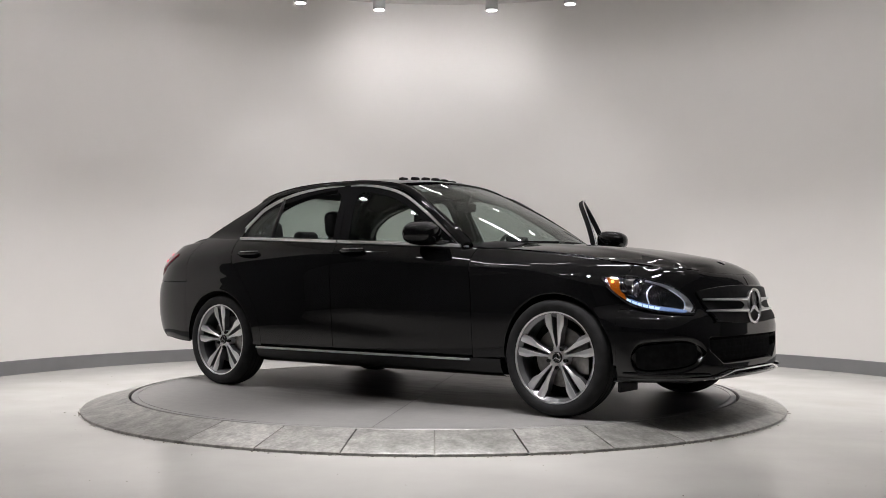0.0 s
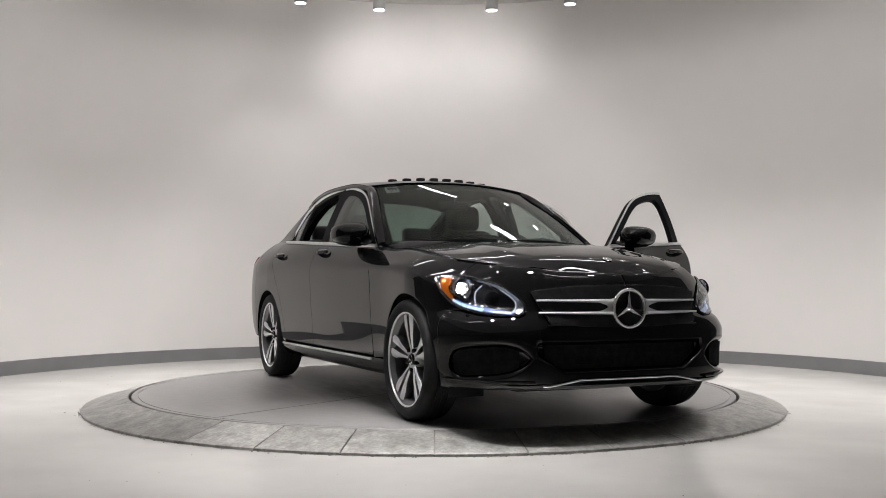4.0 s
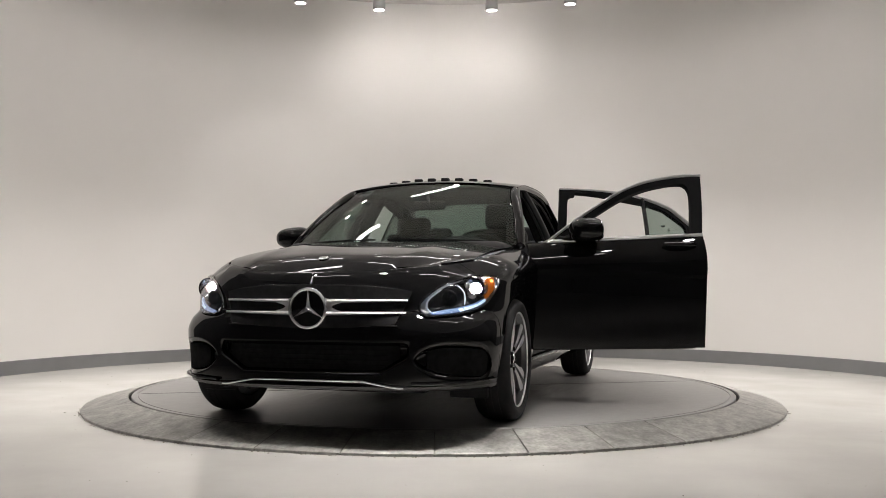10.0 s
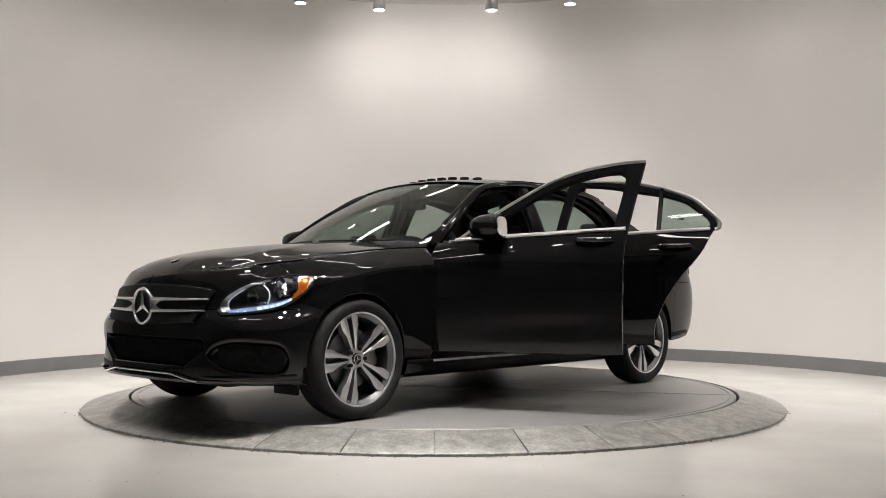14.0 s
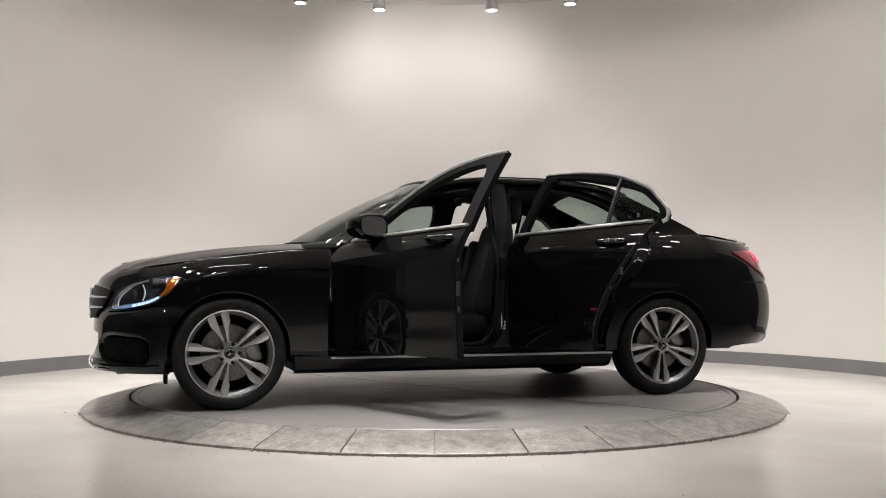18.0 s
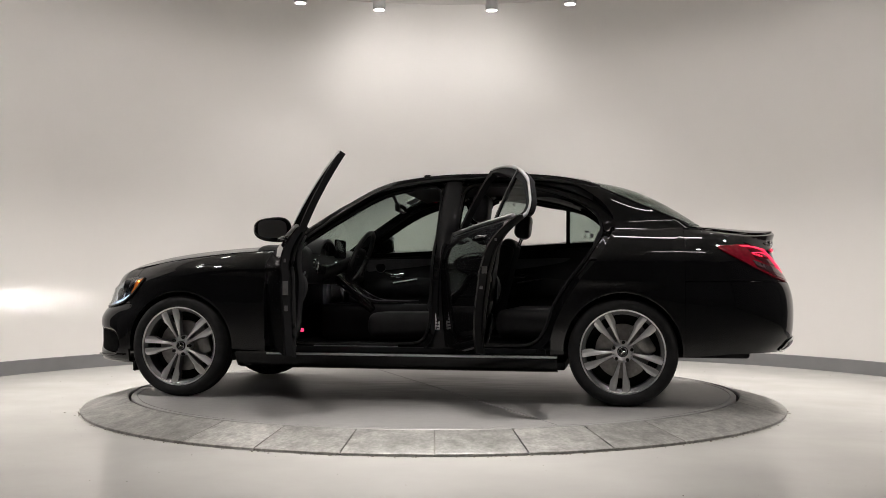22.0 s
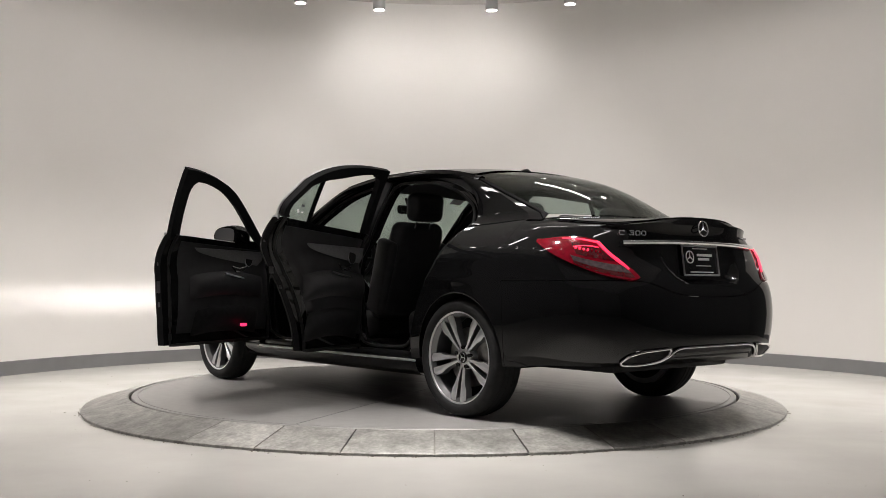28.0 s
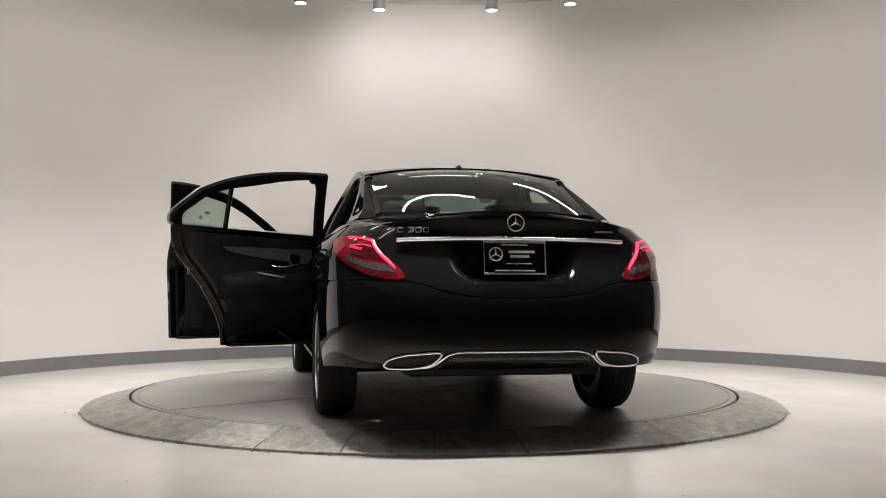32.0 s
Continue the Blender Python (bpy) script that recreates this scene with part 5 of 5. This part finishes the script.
        for x_ in (-.004, .003):
            pane.v.extend((x_, .086 * float(pw(np.cos(w), .62)), .055 * float(pw(np.sin(w), .62))) for w in an)
        pane.f.extend([tuple(range(39, -1, -1)), tuple(range(40, 80))] + [(k, (k + 1) % 40, 40 + (k + 1) % 40, 40 + k) for k in range(40)])
        tilt = Matrix.Translation((-.069, 0, 0)) @ Euler((0, .08, sd * .06)).to_matrix().to_4x4()
        part("mirror_glass", pane.moved(MM @ tilt), MIRROR, d, "mirror glass", sharp=30)
        q = np.linspace(-.09, .09, 12)
        g = Geo().tube(np.stack([.085 * np.clip(1 - (q / .105) ** 2, 0, 1) ** .5, q, np.full(12, -.012)], 1), .005, 6)
        part("mirror_lamp", g.moved(MM), GLOSSBLK, d, "dark turn signal strip")
        F = crv([(mx + .14, sd * .765, .980), (mx + .07, sd * .805, .992), (mx + .02, sd * .86, 1.012)], 8)
        part("mirror_arm", Geo().tube(F, .034, 10, flat=.62).moved(M), GLOSSBLK, d)
        tri = np.array([(.72, .962), (.60, 1.03), (.60, .968)])
        P3 = np.stack([tri[:, 0], sd * Gl(tri[:, 0], tri[:, 1]), tri[:, 1]], 1)
        part("mirror_panel", Geo().slab(np.array([[P3[0], P3[1]], [P3[0], P3[2]]]) + np.array([[[0, 0, 0], [0, 0, 0]], [[-.0, 0, -.004], [0, 0, 0]]]), .006).moved(M), GLOSSBLK, d)
    return d


OPEN_F, OPEN_R = 64.5, 65
door(True, 1, OPEN_F)
door(False, 1, OPEN_R)
door(True, -1, 0)
door(False, -1, 0)


# ---- wheels ----
def wheel():
    g = Geo()
    g.lathe([(.205, -.10), (.238, -.095), (.232, -.06), (.222, -.02), (.226, .055), (.247, .078), (.2545, .084), (.2555, .076), (.250, .06)], 64, "y")
    w = part("wheel", g, RIMGREY, car, "nineteen-inch twin five-spoke alloy wheel")
    g = Geo()
    g.lathe([(.246, .070), (.254, .086), (.268, .096), (.290, .100), (.308, .094), (.320, .078), (.3255, .055), (.3265, .02), (.3265, -.02), (.3255, -.055),
             (.318, -.085), (.300, -.105), (.27, -.108), (.245, -.095)], 72, "y")
    part("tyre", g, RUBBER, w, "black low-profile tyre")
    g = Geo()
    g.lathe([(.2455, .080), (.247, .0855), (.2545, .0875), (.2565, .082), (.254, .076)], 64, "y")
    part("rim_lip", g, ALU, w, "machined silver rim edge")
    for k in range(3):
        g = Geo()
        an = np.linspace(0, 2 * np.pi, 73)[:-1]
        y = -.035 + .035 * k
        g.tube(np.stack([.3266 * np.sin(an), np.full(72, y), .3266 * np.cos(an)], 1), .003, 4, closed=True, up=(0, 1, 0))
        part("tread_groove", g, SEAL, w)
    g = Geo()
    g.lathe([(0.05, .0), (.165, .0), (.165, -.028), (.05, -.028)], 48, "y")
    part("brake_disc", g, STEEL, w, "grey brake disc")
    g = Geo()
    g.rbox((.09, .05, .20), (-.135, -.01, 0), .02)
    part("brake_caliper", g, STEEL, w)
    g = Geo()
    g.lathe([(0, .045), (.050, .049), (.060, .046), (.067, .034), (.068, -.02)], 32, "y")
    part("hub", g, ALU, w, "silver wheel hub")
    # backing disc added so no light shows through the open barrel
    g = Geo()
    g.lathe([(0, -.075), (.20, -.072), (.232, -.06), (.232, -.085), (0, -.09)], 48, "y")
    part("wheel_backing", g, PLASTIC, w, "black backing disc added inside the wheel")
    r = np.array([.050, .075, .10, .13, .155, .17, .185, .205, .225, .247])
    near = np.interp(r, [.05, .075, .13, .247], [.003, .007, .0125, .018])
    far_ = np.interp(r, [.05, .075, .13, .155, .185, .205, .247], [.016, .022, .036, .044, .060, .063, .066])
    yv = np.interp(r, [.05, .13, .20, .247], [.053, .066, .072, .074])
    for k in range(5):
        c = k * 2 * np.pi / 5
        e, n_ = np.array([math.sin(c), 0, math.cos(c)]), np.array([math.cos(c), 0, -math.sin(c)])
        for sg in (1, -1):
            def line(off, dy):
                p = e[None] * r[:, None] + n_[None] * (sg * off)[:, None]
                p *= (r / np.hypot(r, off))[:, None]
                p[:, 1] = yv + dy
                return p
            ridge = near + (far_ - near) * .55
            part("spoke", Geo().grid(np.array([line(near, -.005), line(near + .002, -.002), line(ridge, 0), line(far_ - .002, -.005), line(far_, -.008)])), ALU, w, "machined silver spoke", sharp=12)
            part("spoke_side", Geo().grid(np.array([line(near, -.005), line(near - .001, -.045)])).grid(np.array([line(far_, -.008), line(far_ + .001, -.05)])), RIMGREY, w, "grey painted spoke side")
    g = Geo()
    g.lathe([(0, .058), (.026, .057), (.032, .052), (.033, .04)], 28, "y")
    cap = part("centre_cap", g, GLOSSBLK, w, "black centre cap with silver ring")
    g = Geo()
    an = np.linspace(0, 2 * np.pi, 33)[:-1]
    g.tube(np.stack([.025 * np.sin(an), np.full(32, .059), .025 * np.cos(an)], 1), .0022, 5, closed=True, up=(0, 1, 0))
    for k in range(3):
        t = k * 2 * np.pi / 3
        g.tube(np.array([[0, .06, 0], [.024 * math.sin(t), .06, .024 * math.cos(t)]]), np.array([.004, .001]), 5)
    part("cap_ring", g, CHROME, w, "silver cap ring")
    for k in range(5):
        t = (k + .5) * 2 * np.pi / 5
        g = Geo().lathe([(0, .056), (.006, .056), (.0075, .0605), (.0105, .0605), (.011, .03)], 10, "y", (.056 * math.sin(t), 0, .056 * math.cos(t)))
        part("bolt", g, DARKGAP, w)
    return w


w0 = wheel()
w0.matrix_basis = pose(FX, .800, .3265, 0, 18, 0)
copy_thing(w0, pose(RX, .800, .3265, 0, 31, 0))
copy_thing(w0, pose(FX, -.800, .3265, 0, 0, 180) @ pose(0, 0, 0, 0, 2, 0))
copy_thing(w0, pose(RX, -.800, .3265, 0, 0, 180) @ pose(0, 0, 0, 0, 8, 0))

# ---- underbody and cabin ----
g = Geo()
g.rbox((2.1, 1.5, .05), (-.02, 0, .225), .01)
g.rbox((.9, 1.0, .06), (-1.75, 0, .30), .02)
part("underbody", g, PLASTIC, car)
g = Geo()
g.rbox((2.15, 1.48, .03), (-.15, 0, .31), .01)
part("cabin_floor", g, CARPET, car)
g = Geo()
g.rbox((.05, 1.50, .62), (.98, 0, .60), .02)
part("firewall", g, PLASTIC, car)
g = Geo()
g.rbox((.03, 1.3, .62), (-1.42, 0, .68), .02, m=Euler((0, -.2, 0)).to_matrix().to_4x4())
part("bulkhead", g, CARPET, car)
g = Geo()
g.rbox((.55, 1.28, .05), (-1.62, 0, 1.055), .02)
part("parcel_shelf", g, CARPET, car)
g = Geo()
g.rbox((.44, 1.46, .26), (.80, 0, .86), .07, seg=4, taper=(.8, .97))
dash = part("dashboard", g, LEATHER, car, "black dashboard")
g = Geo()
g.rbox((.02, 1.15, .07), (.585, 0, .83), .008)
part("dash_trim", g, GLOSSBLK, dash, "gloss black dashboard trim")
g = Geo()
g.rbox((.02, .25, .135), (.60, -.02, .985), .01)
part("screen", g, GLOSSBLK, dash, "black display screen")
for y in (-.14, 0, .14, .62, -.62):
    g = Geo().lathe([(.034, 0), (.036, .004), (.039, .003), (.040, -.01)], 20, "x")
    part("air_vent", g.moved(pose(.575, y, .86) @ Matrix.Scale(-1, 4, (1, 0, 0))), CHROME, dash, "chrome round air vent")
g = Geo()
g.rbox((1.15, .24, .26), (.15, 0, .46), .05, seg=3)
cons = part("centre_console", g, LEATHER, car)
g = Geo()
g.rbox((.50, .25, .06), (.50, 0, .70), .02, m=Euler((0, -.72, 0)).to_matrix().to_4x4(), seg=3)
part("console_panel", g, GLOSSBLK, cons, "gloss black sloping console panel")
for sg in (1, -1):
    q = np.linspace(0, 1, 14)
    g = Geo().tube(np.stack([.66 - .62 * q, np.full(14, sg * .128), .875 - .262 * np.sin(np.pi / 2 * np.clip(q * 1.5, 0, 1))], 1), .004, 6)
    part("console_edge", g, SILVER_TRIM, cons, "silver console edge")
g = Geo()
q = np.linspace(0, np.pi, 17)
arcs = [np.stack([np.full(17, x_), .38 + w_ * np.cos(q), z_ + h_ * np.sin(q)], 1) for x_, w_, z_, h_ in ((.83, .20, .93, .075), (.70, .20, .93, .105), (.565, .19, .93, .108), (.56, .175, .93, .092), (.62, .17, .93, .088))]
part("instrument_hood", g.grid(np.array(arcs)), LEATHER, dash)
for dy in (.09, -.09):
    g = Geo()
    an = np.linspace(0, 2 * np.pi, 29)[:-1]
    g.tube(np.stack([0 * an + .605, (.38 + dy) + .042 * np.cos(an), .965 + .042 * np.sin(an)], 1), .002, 5, closed=True, up=(1, 0, 0))
    part("dial_ring", g, SILVER_TRIM, dash, "silver dial ring")
g = Geo()
g.rbox((.5, .19, .012), (.36, 0, .597), .004)
part("console_trim", g, GLOSSBLK, cons)


def seat(y, xs, drop=0.0, wide=.50):
    g = Geo()
    g.rbox((.50, wide, .17), (xs + .18, y, .46), .06, seg=4)
    st_ = part("seat", g, LEATHER, car, "black front seat")
    g = Geo()
    g.rbox((.15, wide * .96, .66 - drop), (xs - .14, y, .82 - drop * .5), .06, m=Euler((0, -.28, 0)).to_matrix().to_4x4(), seg=4, taper=(.75, .82))
    part("backrest", g, LEATHER, st_)
    for q in (1, -1):
        g = Geo()
        g.rbox((.17, .08, .5), (xs - .11, y + q * wide * .42, .78), .035, m=Euler((0, -.28, 0)).to_matrix().to_4x4(), seg=3)
        part("side_bolster", g, LEATHER, st_)
    g = Geo()
    g.rbox((.11, .27, .19), (xs - .30, y, 1.235 - drop), .05, m=Euler((0, -.12, 0)).to_matrix().to_4x4(), seg=4)
    part("headrest", g, LEATHER, st_)
    for q in (1, -1):
        g = Geo().tube(np.array([(xs - .26, y + q * .06, 1.08 - drop), (xs - .30, y + q * .06, 1.18 - drop)]), .007, 6)
        part("headrest_post", g, CHROME, st_)


seat(.38, -.20)
seat(-.38, -.40, .075)
g = Geo()
g.rbox((.52, 1.28, .18), (-.88, 0, .48), .06, seg=4)
bench = part("rear_bench", g, LEATHER, car, "black rear bench")
g = Geo()
g.rbox((.16, 1.26, .60), (-1.25, 0, .80), .06, m=Euler((0, -.38, 0)).to_matrix().to_4x4(), seg=4)
part("backrest", g, LEATHER, bench)
for y in (.40, 0, -.40):
    g = Geo()
    g.rbox((.10, .25 if y else .22, .15 if y else .10), (-1.45, y, 1.135 if y else 1.10), .04, m=Euler((0, -.2, 0)).to_matrix().to_4x4(), seg=4)
    part("headrest", g, LEATHER, bench)
# steering wheel
g = Geo()
an = np.linspace(0, 2 * np.pi, 41)[:-1]
M = pose(.335, .38, .915, 0, -24, 0)
g.tube(np.stack([0 * an, .18 * np.cos(an), .18 * np.sin(an)], 1), .016, 8, closed=True, up=(1, 0, 0))
sw = part("steering_wheel", g.moved(M), LEATHER, car, "black steering wheel")
g = Geo()
g.rbox((.06, .15, .13), (.015, 0, -.01), .03, seg=3)
for a in (0, np.pi, -np.pi / 2):
    g.tube(np.array([(.01, .05 * math.cos(a), .05 * math.sin(a)), (.0, .175 * math.cos(a), .175 * math.sin(a))]), .016, 6, flat=.6)
part("wheel_centre", g.moved(M), PLASTIC, sw)
g = Geo().tube(np.array([(.355, .38, .90), (.72, .38, .74)]), .04, 10)
part("steering_column", g, PLASTIC, sw)
g = Geo()
g.rbox((.035, .23, .065), (.148, 0, 1.275), .02, m=Euler((0, .1, 0)).to_matrix().to_4x4(), seg=3)
rv = part("rear_view_mirror", g, PLASTIC, car, "black rear-view mirror")
g = Geo()
g.rbox((.006, .20, .045), (.129, 0, 1.275), .002, m=Euler((0, .1, 0)).to_matrix().to_4x4())
part("mirror_glass", g, MIRROR, rv)
g = Geo().tube(np.array([(.163, 0, 1.29), (.20, 0, 1.365)]), .012, 6)
part("mirror_stem", g, PLASTIC, rv)
# sticker inside the windscreen
st_ = WS[13:16, 3:7] + np.array([-.004, 0, -.006])
stk = part("sticker", Geo().slab(st_, .001), PAPER, car, "small white windscreen sticker")
g = Geo()
cm = st_.mean((0, 1))
for k in range(2):
    g.rbox((.003, .07, .006), tuple(cm + [.003 + .008 * k, 0, .008 - .008 * k]), 0)
part("printed_bar", g, INK, stk, "dark printed bars")


# ---- specks of dirt on the floor ----
rnd = random.Random(11)
g = Geo()
for k in range(150):
    if k < 30:
        cx, cy = rnd.choice(((-2.2, -3.2), (-1.5, -3.5), (-2.6, -2.4), (1.9, -3.1)))
        x, y = cx + rnd.gauss(0, .25), cy + rnd.gauss(0, .2)
    else:
        r, t = rnd.uniform(2.45, 4.0), rnd.uniform(0, 6.283)
        x, y = r * math.cos(t), r * math.sin(t)
    if math.hypot(x, y) < 2.42:
        continue
    s_ = rnd.choice((.0018, .002, .0025, .003, .0045))
    g.rbox((s_ * rnd.uniform(.7, 2.2), s_, s_ * .35), (x, y, s_ * .17), 0, m=Euler((0, 0, rnd.uniform(0, 3.1))).to_matrix().to_4x4())
for k in range(420):
    r, t = 2.369 + abs(rnd.gauss(0, .012)), rnd.uniform(0, 6.283)
    s_ = rnd.choice((.002, .003, .004, .006))
    g.rbox((s_ * rnd.uniform(.8, 2.5), s_, s_ * .35), (r * math.cos(t), r * math.sin(t), s_ * .17), 0, m=Euler((0, 0, rnd.uniform(0, 3.1))).to_matrix().to_4x4())
thing("floor_specks", g, DIRT, "small dark specks of dirt on the pale floor", "dirt", kind="stuff")


# ---- door openings: glossy frame and rubber seal round each ----
def side_y(x, z, d):
    """Half width inside the skin by d, below and above the belt."""
    low, high = S(x, np.minimum(z, ZBELT(x))) - d, Gl(x, np.maximum(z, ZBELT(x))) - d
    k = np.clip((z - ZBELT(x) + .02) / .04, 0, 1)
    return low * (1 - k) + high * k


OPENINGS = (
    [(.76, .40), (.775, .60), (.765, .80), (.70, .935), (.55, 1.045), (.35, 1.175), (.14, 1.295), (-.06, 1.352), (-.19, 1.368), (-.245, 1.345), (-.262, 1.24), (-.25, .95), (-.235, .65), (-.22, .46), (-.17, .375), (-.05, .36), (.30, .355), (.62, .358)],
    [(-.385, .46), (-.375, .70), (-.385, .95), (-.405, 1.22), (-.43, 1.345), (-.50, 1.375), (-.70, 1.368), (-.95, 1.325), (-1.14, 1.255), (-1.265, 1.16), (-1.29, 1.07), (-1.225, .93), (-1.10, .76), (-1.0, .60), (-.945, .45), (-.88, .375), (-.75, .355), (-.50, .358), (-.41, .385)],
)
for sd in (1, -1):
    for ctl in OPENINGS:
        loop = crv(ctl + [ctl[0]], 97)[:-1]
        tan = np.roll(loop, -1, 0) - np.roll(loop, 1, 0)
        tan /= np.linalg.norm(tan, axis=1, keepdims=True)
        nrm = np.stack([-tan[:, 1], tan[:, 0]], 1)
        mid = loop.mean(0)
        nrm *= np.sign(((loop - mid) * nrm).sum(1).mean())
        rows = []
        back = ramp((-1.0 - loop[:, :1]) / .15)
        for grow, d in ((.062 + .034 * back, .036 - .024 * back[:, 0]), (.050, .050), (.030, .055), (.010, .062), (.0, .075), (-.004, .12)):
            p = loop + nrm * grow
            rows.append(np.stack([p[:, 0], sd * side_y(p[:, 0], p[:, 1], d), p[:, 1]], 1))
        frame_ = part("door_opening", Geo().grid(np.stack(rows, 1), close_u=True), JAMBGLOSS, car, "glossy black door opening")
        p = loop + nrm * .004
        part("rubber_seal", Geo().tube(np.stack([p[:, 0], sd * side_y(p[:, 0], p[:, 1], .058), p[:, 1]], 1), .009, 7, closed=True, up=(0, 1, 0)), SEAL, frame_, "black rubber seal")


# ---- what moves ----
def motions():
    rows_c, rows_d = [], []
    for t, h in HEADING:
        a = radians(h)
        x = math.cos(a) * CAR_OFF[0] - math.sin(a) * CAR_OFF[1]
        y = math.sin(a) * CAR_OFF[0] + math.cos(a) * CAR_OFF[1]
        rows_c.append((t, pose(x, y, DISC_Z, 0, 0, h)))
        rows_d.append((t, pose(0, 0, 0, 0, 0, h)))
    walk(car, rows_c)
    walk(disc, rows_d)


motions()
